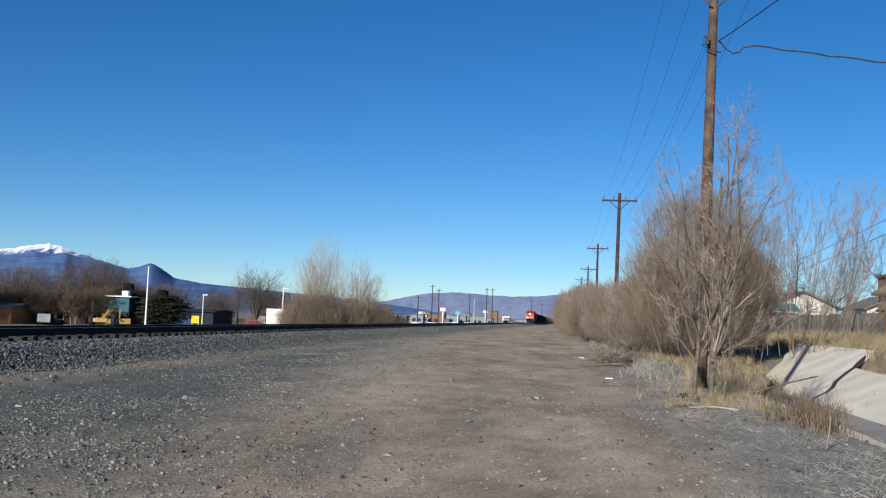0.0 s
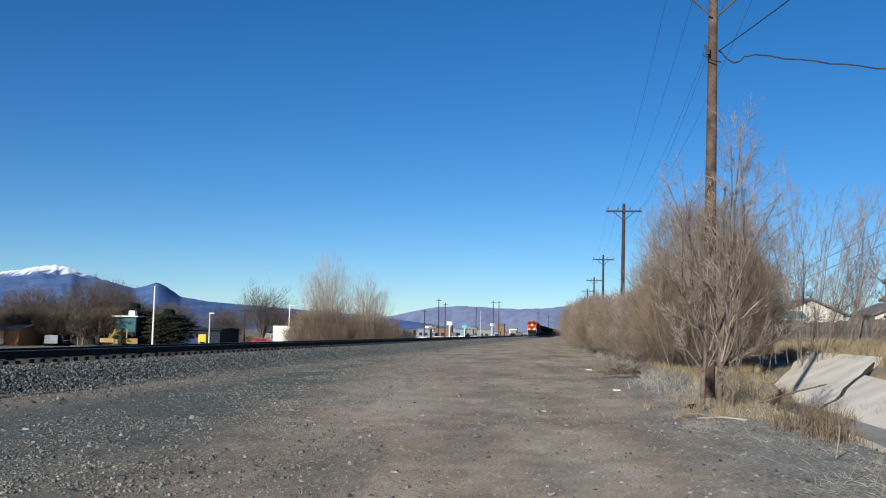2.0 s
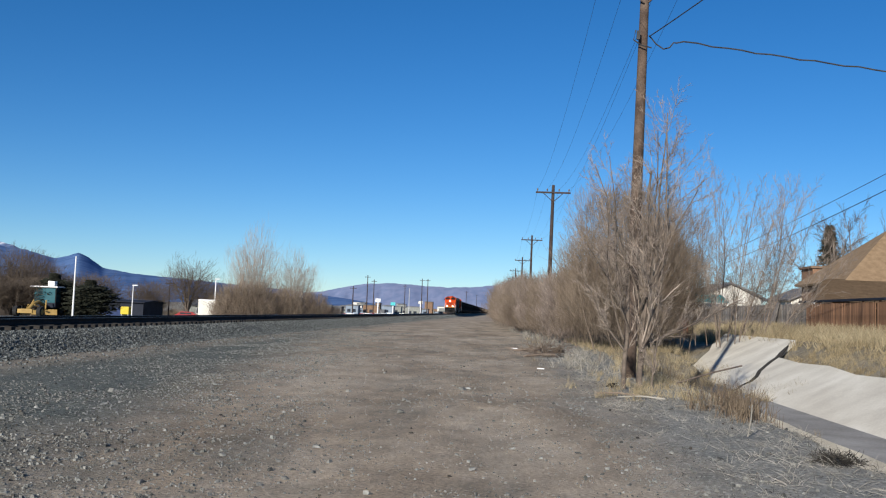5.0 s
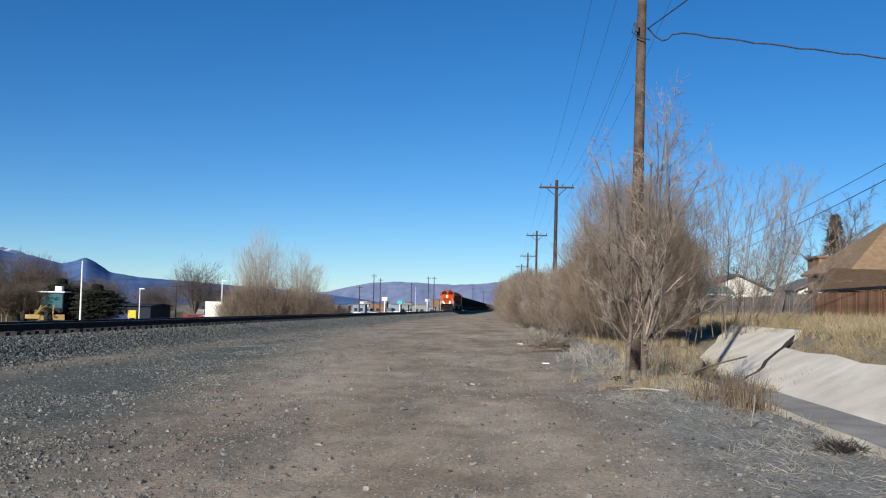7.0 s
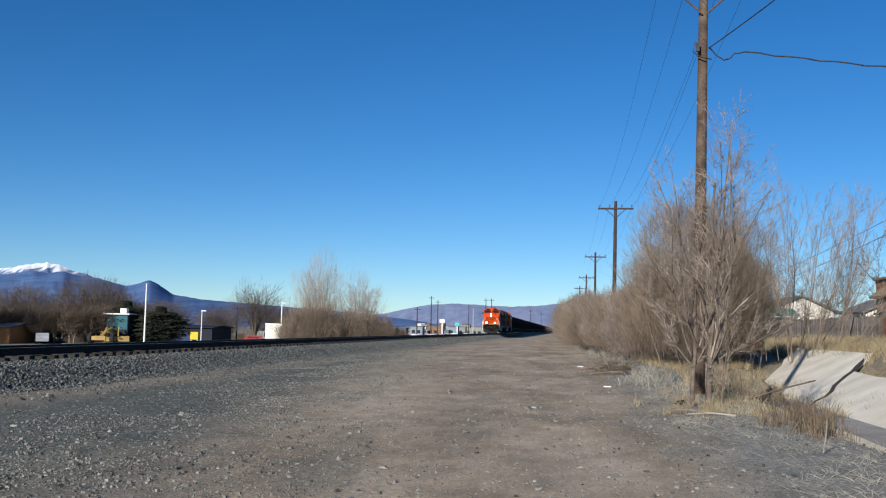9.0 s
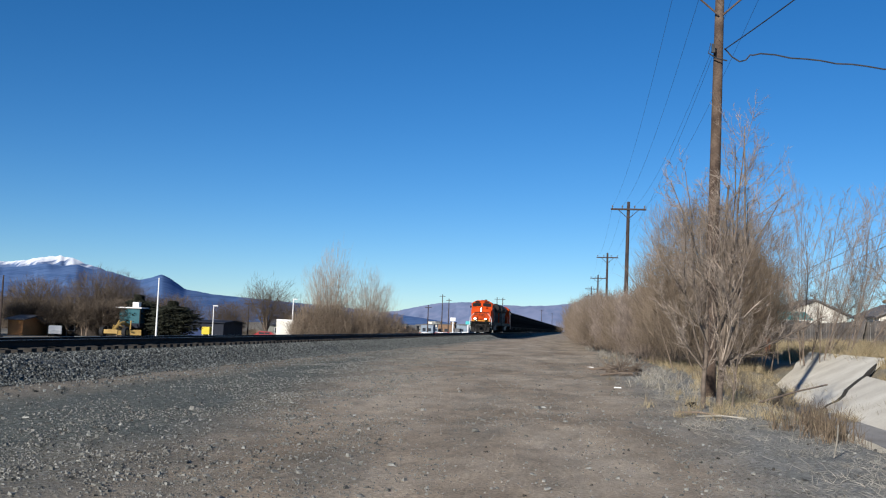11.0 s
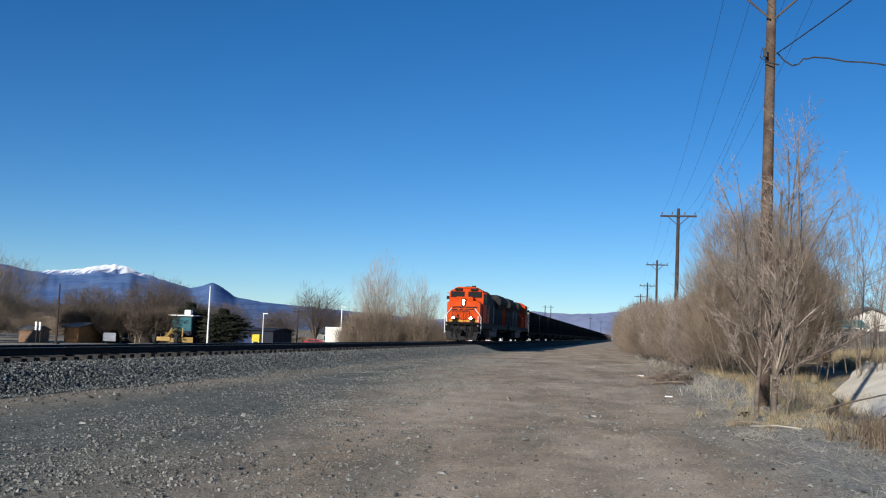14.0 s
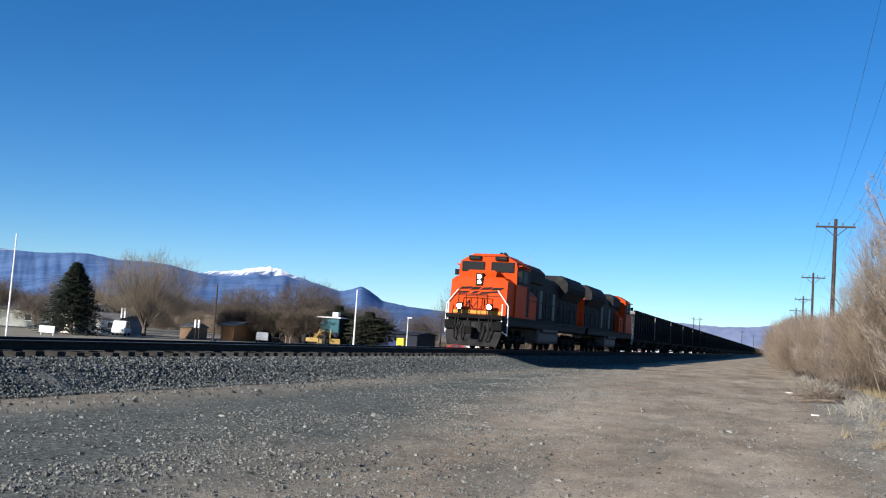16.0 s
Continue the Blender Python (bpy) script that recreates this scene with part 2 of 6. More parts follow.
def ground_z(x, y):
    """Height of the land: flat dirt strip, fall beyond the track, ditch and bank beside the poles."""
    ditch = smooth01(-30, -10, y) * (1 - (smooth01(31, 40, y) if x < 7.6 else smooth01(41, 48, y)))
    if x < -16:
        z = LEFT_Z * smooth01(-16.5, -40, x)
        return z + 0.05 * noise.noise((x * 0.2, y * 0.2, 3))
    z = 0.03 * noise.noise((x * 0.7, y * 0.35, 0)) + 0.012 * noise.noise((x * 3, y * 3, 1))
    # wheel ruts of the dirt road
    z -= 0.035 * math.exp(-((x + 3.6 + 0.4 * math.sin(y * 0.05)) / 0.5) ** 2) + 0.03 * math.exp(-((x + 1.7 + 0.4 * math.sin(y * 0.05)) / 0.45) ** 2)
    rise = 1.1 * smooth01(5, 19, x)
    edge = 0.35 * noise.noise((0.0, y * 0.4, 5))
    if x > 3.5:
        cut = -0.8 * smooth01(4.0 + edge, 5.3 + edge, x)
        if x > 7.8:
            cut = -0.9 + (x - 7.8) * 0.52
            cut = min(cut, 0.85 + (x - 10.9) * 0.03 if x > 10.9 else 0.85)
        z = z + rise * (1 - ditch) + cut * ditch
    return z


def steps(bounds):
    out = []
    for a, b, d in bounds:
        k = max(1, round((b - a) / d))
        out += [a + (b - a) * i / k for i in range(k)]
    return out + [bounds[-1][1]]


gx = steps([(-4500, -900, 900), (-900, -120, 130), (-120, -40, 10), (-40, -16, 2.5), (-16, -11, 0.6), (-11, 3, 0.35), (3, 12, 0.22), (12, 22, 1.0), (22, 80, 8), (80, 900, 120), (900, 4500, 900)])
gy = steps([(-4500, -300, 1000), (-300, -20, 40), (-20, 4, 2), (4, 40, 0.4), (40, 80, 1.0), (80, 200, 6), (200, 900, 60), (900, 4500, 600)])
gv = [(x, y, ground_z(x, y)) for y in gy for x in gx]
W = len(gx)
gf = [(j * W + i, j * W + i + 1, (j + 1) * W + i + 1, (j + 1) * W + i) for j in range(len(gy) - 1) for i in range(W - 1)]
ground = tagged(new("ground", mesh_of("ground", gv, gf, M_GROUND, True)), "packed brown dirt and grey gravel strip beside the railway", "ground", kind="structure")

# ---- ballast bank, ties and rails ----
bx = [-17.6, -16.6, -15.75, -15.2, -14.2, -13.2, -12.65, -12.3, -11.95, -11.6, -11.2]
bz = [-0.9, 0.1, 0.50, 0.53, 0.53, 0.53, 0.49, 0.38, 0.22, 0.07, -0.08]
by = steps([(-80, -10, 2), (-10, 90, 0.35), (90, 300, 4), (300, 1500, 60)])
bv = []
for y in by:
    wob = 0.12 * noise.noise((y * 0.25, 0, 0))
    for x, z in zip(bx, bz):
        calm = max(0.15, 1.0 - max(0.0, y - 45) / 50)
        n1 = calm * 0.06 * noise.noise((x * 2.5, y * 2.5, 0)) + calm * 0.03 * noise.noise((x * 9, y * 9, 4))
        bv.append((x + (wob if x > -13 else 0), y, z + n1))
W = len(bx)
bf = [(j * W + i, j * W + i + 1, (j + 1) * W + i + 1, (j + 1) * W + i) for j in range(len(by) - 1) for i in range(W - 1)]
ballast = tagged(new("ballast_bank", mesh_of("ballast_bank", bv, bf, M_BALLAST)), "bank of grey crushed-stone ballast under the track", "ballast", kind="structure")


def stone_mesh(seed):
    rng = random.Random(seed)
    bm = bmesh.new()
    corners = [bm.verts.new(Vector(c) * rng.uniform(0.7, 1.25) + Vector([rng.uniform(-0.3, 0.3) for _ in range(3)])) for c in ((-0.7, -0.7, -0.45), (0.7, -0.7, -0.45), (0.7, 0.7, -0.45), (-0.7, 0.7, -0.45), (-0.55, -0.55, 0.45), (0.55, -0.55, 0.45), (0.55, 0.55, 0.45), (-0.55, 0.55, 0.45))]
    for q in ((4, 5, 6, 7), (0, 1, 5, 4), (1, 2, 6, 5), (2, 3, 7, 6), (3, 0, 4, 7)):
        bm.faces.new([corners[i] for i in q])
    bmesh.ops.triangulate(bm, faces=bm.faces[:])
    bm.verts.index_update()
    vs = np.array([v.co[:] for v in bm.verts])
    fs = np.array([[v.index for v in f.verts] for f in bm.faces])
    bm.free()
    return vs, fs


STONES = [stone_mesh(i) for i in range(12)]


def scatter(name, mat, spots, label, category):
    """Loose stones at (x, y, z, size), joined into one mesh."""
    rng = random.Random(7)
    V, F, k = [], [], 0
    for x, y, z, s in spots:
        vs, fs = STONES[rng.randrange(12)]
        a = rng.uniform(0, 6.28)
        c, q = math.cos(a) * s, math.sin(a) * s
        w = np.column_stack([vs[:, 0] * c - vs[:, 1] * q + x, vs[:, 0] * q + vs[:, 1] * c + y, vs[:, 2] * s + z])
        V.append(w)
        F.append(fs + k)
        k += len(vs)
    return tagged(new(name, mesh_of(name, np.concatenate(V).tolist(), np.concatenate(F).tolist(), mat)), label, category, kind="stuff")


rng = random.Random(11)
spots = []
for _ in range(46000):
    y = 6 + 80 * rng.random() ** 1.35
    x = rng.uniform(-13.0, -11.2) if rng.random() < 0.95 else rng.gauss(-10.6, 0.8)
    z = float(np.interp(x, bx, bz)) if x < -11.4 else ground_z(x, y)
    spots.append((x, y, max(z, ground_z(x, y)) + 0.025, rng.uniform(0.014, 0.038)))
for _ in range(16000):
    y = 78 + 190 * rng.random() ** 1.3
    x = rng.uniform(-13.0, -11.1)
    spots.append((x, y, max(float(np.interp(x, bx, bz)), ground_z(x, y)) + 0.03, rng.uniform(0.03, 0.065)))
scatter("ballast_stones", M_STONE, spots, "loose grey crushed ballast stones on the bank", "stones")
spots = []
for _ in range(80000):
    y = 5.5 + 55 * rng.random() ** 1.6
    r = rng.random()
    x = rng.gauss(-3.9 - 0.1 * min(y, 45), 1.9) if r < 0.66 else rng.gauss(-0.4, 0.9) if r < 0.72 else rng.uniform(1.2, 4.6) if r < 0.88 else rng.uniform(-6, 4.4)
    big = rng.random() ** 14
    if noise.noise((x * 0.5, y * 0.25, 9)) < -0.05 and rng.random() < 0.7:
        continue
    spots.append((x, y, ground_z(x, y) + 0.004, 0.004 + 0.03 * big + (0.014 if x < -4 else 0.009) * rng.random()))
scatter("gravel", M_PEBBLE, spots, "scattered grey pebbles on the dirt", "gravel")

spots = []
for _ in range(1500):
    y = 5.5 + 45 * rng.random() ** 1.4
    x = rng.gauss(-7.0, 1.8) if rng.random() < 0.65 else rng.uniform(-4, 4)
    spots.append((x, y, ground_z(x, y) + 0.006, 0.009 + 0.022 * rng.random() ** 3))
scatter("dark_clods", M_CLOD, spots, "small dark clods and cinders on the dirt", "clods")

track = thing("railway_track", "straight railway track on dark wooden ties", "railway track", kind="structure", at=(TRACK_X, 0, 0))
RAIL_PROF = [(-0.075, 0), (0.075, 0), (0.075, 0.012), (0.012, 0.035), (0.010, 0.135), (0.036, 0.15), (0.036, 0.178), (-0.036, 0.178), (-0.036, 0.15), (-0.010, 0.135), (-0.012, 0.035), (-0.075, 0.012)]
for sx in (-0.753, 0.753):
    rail = part("rail", extrude_profile(bmesh.new(), [(x + sx, z + RAIL_Z - 0.18) for x, z in RAIL_PROF], -80, 1500), M_RAIL, track, "brown rusted steel rail")
    part("rail_head", boxed(sx - 0.03, sx + 0.03, -80, 1500, RAIL_Z - 0.001, RAIL_Z + 0.003), M_RAILTOP, rail, "polished running surface")


def tie_bmesh():
    return boxed(-1.3, 1.3, -0.115, 0.115, 0.46, RAIL_Z - 0.185, 0.012)


tie = part("tie", tie_bmesh(), M_TIE, track)
tie.matrix_basis = pose(0, 4, 0)
trng = random.Random(5)
for i in range(1, 260):
    again(tie, pose(trng.uniform(-0.03, 0.03), 4 + 0.53 * i, trng.uniform(-0.02, 0.01), 0, 0, trng.uniform(-0.6, 0.6)))
V, F = [], []
for i in range(700):
    y = -60 + 0.53 * i
    if 3.8 < y < 4 + 0.53 * 260:
        continue
    k = len(V)
    V += [(x, y + q, z) for z in (0.46, RAIL_Z - 0.185) for x, q in ((-1.3, -0.115), (1.3, -0.115), (1.3, 0.115), (-1.3, 0.115))]
    F += [(k + 4, k + 5, k + 6, k + 7), (k, k + 1, k + 5, k + 4), (k + 1, k + 2, k + 6, k + 5), (k + 2, k + 3, k + 7, k + 6), (k + 3, k, k + 4, k + 7)]
ob = new("far_ties", mesh_of("far_ties", V, F, M_TIE))
ob.parent = track
tagged(ob, kind="stuff")


# ---- the train ----
M_ORANGE = material("orange_paint", [(0.44, 0.046, 0.004), (0.52, 0.058, 0.006)], 0.6, 1.5, bump=0.03, fine=20, fine_mix=0.2, spec=0.08)
M_LBLACK = material("black_loco_paint", [(0.004, 0.004, 0.0045), (0.009, 0.009, 0.0095)], 0.7, 2, bump=0.1, fine=30, spec=0.15)
M_LGREY = material("dusty_grey_paint", [(0.012, 0.0115, 0.012), (0.034, 0.032, 0.032)], 0.8, 2, bump=0.1, fine=30, spec=0.12)
M_UNDER = material("oily_underframe", [(0.004, 0.004, 0.004), (0.011, 0.01, 0.0095)], 0.85, 4, bump=0.3, fine=30, spec=0.1)
M_YELLOW = material("yellow_stripe", [(0.42, 0.2, 0.012), (0.5, 0.25, 0.02)], 0.5, 3, bump=0.0)
M_WHITE = material("white_paint", [(0.7, 0.69, 0.66), (0.82, 0.81, 0.79)], 0.5, 3, bump=0.02)
M_TANK = material("silver_fuel_tank", [(0.055, 0.053, 0.05), (0.1, 0.096, 0.092)], 0.6, 3, bump=0.1)
M_PLOUGH = material("dusty_plough", [(0.01, 0.0095, 0.0095), (0.034, 0.032, 0.032)], 0.85, 2.5, bump=0.1, spec=0.1)
M_CABGLASS = glass("dark_windshield", (0.008, 0.009, 0.011), 0.5, 0.08)
M_LAMP = glow("headlight_glow", (1.0, 0.97, 0.9), 27.0)
M_CAR = material("coal_car_steel", [(0.01, 0.0095, 0.0095), (0.022, 0.0205, 0.02), (0.038, 0.035, 0.033)], 0.85, 0.8, bump=0.15, fine=25, spec=0.1)
M_CAREND = material("dusty_tan_end", [(0.15, 0.138, 0.112), (0.24, 0.225, 0.19)], 0.8, 2, bump=0.1)
M_COAL = material("coal", [(0.012, 0.012, 0.013), (0.04, 0.04, 0.042)], 0.7, 6, bump=1.0, fine=14, dist=0.1)


def chamfered(x, z0, z1, cx, cz):
    """Outline of a box with its two top corners cut."""
    return [(-x, z0), (x, z0), (x, z1 - cz), (x - cx, z1), (-x + cx, z1), (-x, z1 - cz)]


def wheelset(parent, y, r=0.5):
    w = new("wheelset")
    w.parent = parent
    w.matrix_basis = pose(0, y, r)
    bm = bmesh.new()
    rod(bm, (-0.8, 0, 0), (0.8, 0, 0), 0.08, sides=10)
    ax = part("axle", bm, M_UNDER, w)
    for s in (-1, 1):
        bm = bmesh.new()
        rod(bm, (s * 0.69, 0, 0), (s * 0.82, 0, 0), r, sides=24)
        rod(bm, (s * 0.66, 0, 0), (s * 0.69, 0, 0), r + 0.03, sides=24)
        for k in range(4):
            a = k * math.pi / 2
            rod(bm, (s * 0.81, 0.25 * math.cos(a), 0.25 * math.sin(a)), (s * 0.835, 0.25 * math.cos(a), 0.25 * math.sin(a)), 0.06, sides=8)
        part("wheel", bm, M_UNDER, w)
    return w


WHEELS = []


def bogie(parent, y, axles, r, keyed=False):
    b = new("bogie")
    b.parent = parent
    b.matrix_basis = pose(0, y, 0)
    for s in (-1, 1):
        bm = bmesh.new()
        half = max(abs(a) for a in axles) + 0.35
        box(bm, s * 0.95, s * 1.1, -half, half, r - 0.05, r + 0.25, 0.04)
        for a in axles:
            box(bm, s * 0.93, s * 1.16, a - 0.17, a + 0.17, r - 0.2, r + 0.2, 0.03)
        for a in axles[:-1]:
            rod(bm, (s * 1.04, a + 0.9, r + 0.1), (s * 1.04, a + 0.9, r + 0.5), 0.13, sides=10)
        part("side_frame", bm, M_UNDER, b)
    part("bolster", boxed(-0.95, 0.95, -0.25, 0.25, r + 0.1, r + 0.42, 0.03), M_UNDER, b)
    for a in axles:
        w = wheelset(b, a, r)
        if keyed:
            WHEELS.append(w)
    return b


def locomotive(keyed=False, flipped=False):
    """A six-axle wide-nose diesel; its front at y = 0, running towards -y; z = 0 on the rails."""
    loco = thing("locomotive", "orange and black wide-nosed diesel freight locomotive with lit headlights", "locomotive", "train")
    # frame, walkway and pilot
    part("underframe", boxed(-1.5, 1.5, 0.75, 21.9, 1.25, 1.62, 0.03), M_LBLACK, loco, "black side sill")
    part("walkway", boxed(-1.56, 1.56, 0.6, 22.0, 1.62, 1.72, 0.02), M_LBLACK, loco)
    bm = bmesh.new()
    box(bm, -1.5, 1.5, 0.45, 0.8, 1.5, 1.72, 0.05)
    for s in (-1, 1):
        box(bm, s * 1.0, s * 1.5, 0.4, 0.75, 0.95, 1.4, 0.04)
    part("anticlimber", bm, M_UNDER, loco, "black anticlimber")
    bm = bmesh.new()
    v = [bm.verts.new(c) for c in ((-1.45, 0.7, 1.3), (1.45, 0.7, 1.3), (1.45, 0.6, 0.75), (1.3, 0.35, 0.14), (0, 0.15, 0.12), (-1.3, 0.35, 0.14), (-1.45, 0.6, 0.75), (0, 0.45, 0.75))]
    for f in ((0, 1, 2, 7), (0, 7, 6), (7, 2, 3, 4), (6, 7, 4, 5)):
        bm.faces.new([v[i] for i in f])
    bmesh.ops.recalc_face_normals(bm, faces=bm.faces[:])
    bmesh.ops.solidify(bm, geom=bm.faces[:], thickness=0.06)
    part("snow_plough", bm, M_PLOUGH, loco, "dusty grey pilot plough")
    bm = bmesh.new()
    box(bm, -0.13, 0.13, -0.15, 0.8, 0.78, 1.05, 0.04)
    box(bm, -0.24, 0.18, -0.35, -0.05, 0.72, 1.1, 0.06)
    part("coupler", bm, M_UNDER, loco)
    for k, s in enumerate((-1, 1, -0.55, 0.55)):
        bm = bmesh.new()
        pipe(bm, [(s * 0.9, 0.42, 1.25), (s * 0.92, 0.2, 0.95), (s * 0.85, 0.12, 0.5), (s * 0.75, 0.2, 0.42)], 0.035)
        part("air_hose", bm, M_UNDER, loco)
    for s in (-1, 1):
        for z in (0.45, 0.78, 1.1, 1.42):
            part("step", boxed(s * 1.15, s * 1.52, 0.62, 0.95, z, z + 0.04), M_LGREY, loco)
    # nose
    bm = extrude_profile(bmesh.new(), chamfered(1.5, 1.72, 3.66, 0.26, 0.2), 0.95, 2.7)
    for vert in bm.verts:
        if vert.co.y < 1 and vert.co.z > 2:
            vert.co.y += 0.16
    nose = part("nose", bm, M_ORANGE, loco, "orange nose")
    bm = extrude_profile(bmesh.new(), chamfered(0.8, 3.6, 4.02, 0.12, 0.1), 1.15, 2.7)
    for vert in bm.verts:
        if vert.co.y < 1.3 and vert.co.z > 3.7:
            vert.co.y += 0.25
    part("nose_top", bm, M_ORANGE, nose)
    part("nose_stripe", boxed(-1.34, 1.34, 0.925, 0.96, 1.76, 1.92), M_YELLOW, nose, "yellow stripe")
    part("nose_door", boxed(-0.32, 0.32, 0.99, 1.03, 1.95, 2.62, 0.01), M_ORANGE, nose)
    bm = bmesh.new()
    pipe(bm, [(-0.62, 1.0, 2.1), (-0.45, 0.97, 2.45), (-0.42, 0.97, 2.0)], 0.025)
    pipe(bm, [(-0.42, 0.97, 2.0), (0.35, 0.97, 2.0), (0.35, 0.97, 2.5)], 0.02)
    part("nose_grab_rail", bm, M_LBLACK, nose)
    bm = bmesh.new()
    pipe(bm, [(-0.9, 0.62, 1.72), (-0.9, 0.62, 2.72), (0.62, 0.62, 2.72), (0.62, 0.62, 1.72)], 0.022)
    pipe(bm, [(-0.5, 0.62, 1.72), (-0.5, 0.62, 2.72)], 0.02)
    pipe(bm, [(0.1, 0.62, 1.72), (0.1, 0.62, 2.72)], 0.02)
    pipe(bm, [(-0.5, 0.6, 2.4), (-0.36, 0.58, 2.14), (-0.1, 0.57, 2.08), (0.1, 0.6, 2.38)], 0.018)
    part("platform_railing", bm, M_LBLACK, loco, "black railing and chain before the nose")
    for x in (-0.95, -0.8, -0.3, 0.3, 0.8, 0.95):
        bm = bmesh.new()
        rod(bm, (x, 0.36, 1.0), (x, 0.42, 1.5), 0.035, sides=8)
        part("jumper_cable", bm, M_LGREY, loco)
    part("nose_seam", boxed(-1.3, 1.3, 1.03, 1.06, 2.66, 2.69), M_LBLACK, nose)
    # emblem on the nose: plain slanted dark strokes
    for i, (x0, x1, z, h) in enumerate(((-1.05, -0.5, 3.0, 0.11), (-1.15, -0.62, 2.78, 0.1), (-0.45, -0.02, 2.98, 0.14), (-0.4, -0.12, 2.78, 0.12), (0.08, 0.55, 3.0, 0.11), (0.02, 0.5, 2.78, 0.1), (0.62, 1.15, 3.0, 0.11), (0.55, 0.95, 2.84, 0.09))):
        bm = bmesh.new()
        k = 0.16
        q = 1.015
        c = [(x0, q, z), (x1, q, z + 0.03), (x1 + k, q + 0.014, z + h + 0.03), (x0 + k, q + 0.014, z + h)]
        vs = [bm.verts.new(a) for a in c] + [bm.verts.new((a[0], a[1] + 0.09, a[2])) for a in c]
        for f in ((0, 1, 2, 3), (4, 7, 6, 5), (0, 4, 5, 1), (1, 5, 6, 2), (2, 6, 7, 3), (3, 7, 4, 0)):
            bm.faces.new([vs[j] for j in f])
        bmesh.ops.recalc_face_normals(bm, faces=bm.faces[:])
        part("emblem_stroke", bm, M_LBLACK, nose)
    # headlights
    hl = part("headlight_box", boxed(-0.19, 0.19, 1.02, 1.5, 3.2, 3.84, 0.03), M_LBLACK, nose, "black twin headlight housing")
    for z in (3.38, 3.66):
        bm = bmesh.new()
        rod(bm, (0, 0.99, z), (0, 1.03, z), 0.095, sides=16)
        part("headlight", bm, M_LAMP, hl, "lit white headlight")
    for s in (-1, 1):
        d = part("ditch_light_housing", boxed(s * 0.78 - 0.16, s * 0.78 + 0.16, 0.4, 0.62, 1.92, 2.28, 0.05), M_LBLACK, loco)
        bm = bmesh.new()
        rod(bm, (s * 0.78, 0.37, 2.1), (s * 0.78, 0.405, 2.1), 0.12, sides=16)
        part("ditch_light", bm, M_LAMP, d, "lit white ditch light")
        part("ditch_light_bracket", boxed(s * 0.78 - 0.06, s * 0.78 + 0.06, 0.48, 0.56, 1.7, 1.94), M_LBLACK, loco)
        bm = bmesh.new()
        pipe(bm, [(s * 1.05, 0.94, 2.98), (s * 1.38, 0.93, 2.55), (s * 1.64, 0.92, 2.2), (s * 1.64, 0.92, 0.75)], 0.03)
        pipe(bm, [(s * 1.42, 0.6, 2.3), (s * 1.42, 0.6, 0.95)], 0.03)
        pipe(bm, [(s * 1.64, 0.92, 0.75), (s * 1.42, 0.6, 0.95)], 0.03)
        part("front_handrail", bm, M_WHITE, loco, "white front handrail")
    # cab
    bm = extrude_profile(bmesh.new(), [(-1.58, 1.72), (1.58, 1.72), (1.58, 4.3), (1.5, 4.58), (0.95, 4.88), (-0.95, 4.88), (-1.5, 4.58), (-1.58, 4.3)], 2.45, 5.3)
    cab = part("cab", bm, M_ORANGE, loco, "orange crew cab")
    for s in (-1, 1):
        bm = boxed(s * 0.24, s * 1.36, 2.42, 2.452, 4.04, 4.5, 0.008)
        part("window_frame", boxed(s * 0.17, s * 1.43, 2.425, 2.448, 4.0, 4.54, 0.008), M_LBLACK, cab)
        part("windshield", bm, M_CABGLASS, cab, "dark windshield pane")
        part("number_board", boxed(s * 0.72 - 0.33, s * 0.72 + 0.33, 2.3, 2.46, 4.62, 4.84, 0.02), M_LBLACK, cab, "black number board")
        part("number_bars", boxed(s * 0.72 - 0.22, s * 0.72 + 0.22, 2.288, 2.3, 4.7, 4.76), M_LGREY, cab, "plain grey bars")
        for y0, y1 in ((2.75, 3.6), (3.75, 4.6)):
            part("side_window", boxed(s * 1.57, s * 1.6, y0, y1, 3.6, 4.22), M_CABGLASS, cab, "dark cab side window")
        part("visor", boxed(s * 1.5, s * 1.8, 2.6, 4.6, 4.36, 4.41), M_ORANGE, cab)
        part("mirror", boxed(s * 1.72 - 0.12, s * 1.72 + 0.12, 2.5, 2.56, 3.8, 4.1), M_LBLACK, cab)
    for s in (-1, 1):
        part("cab_side_panel", boxed(s * 1.57, s * 1.588, 2.62, 5.28, 3.42, 4.28), M_LBLACK, cab, "black panel round the side windows")
        part("cab_door", boxed(s * 1.57, s * 1.592, 4.7, 5.2, 1.8, 3.4, 0.004), M_LBLACK, cab)
    part("cab_roof", extrude_profile(bmesh.new(), [(-0.98, 4.83), (0.98, 4.83), (0.8, 4.96), (-0.8, 4.96)], 2.4, 5.35), M_ORANGE, cab)
    bm = bmesh.new()
    box(bm, -0.25, 0.25, 3.3, 4.1, 4.95, 5.05, 0.03)
    for x in (-0.1, 0.1):
        rod(bm, (x + 0.5, 3.9, 5.02), (x + 0.5, 3.4, 5.04), 0.05, 0.11, 10)
    part("horn", bm, M_LBLACK, cab)
    # long hood
    part("hood", extrude_profile(bmesh.new(), chamfered(0.98, 1.72, 4.45, 0.3, 0.25), 5.3, 15.2), M_LBLACK, loco, "black long hood")
    for s in (-1, 1):
        for i in range(11):
            y = 5.6 + i * 0.86
            mt = M_ORANGE if i in (0, 1) else (M_LGREY, M_TANK, M_LGREY, M_LBLACK)[i % 4]
            part("hood_door", boxed(s * 0.975, s * 1.02, y, y + 0.74, 1.9, 3.55, 0.01), mt, loco)
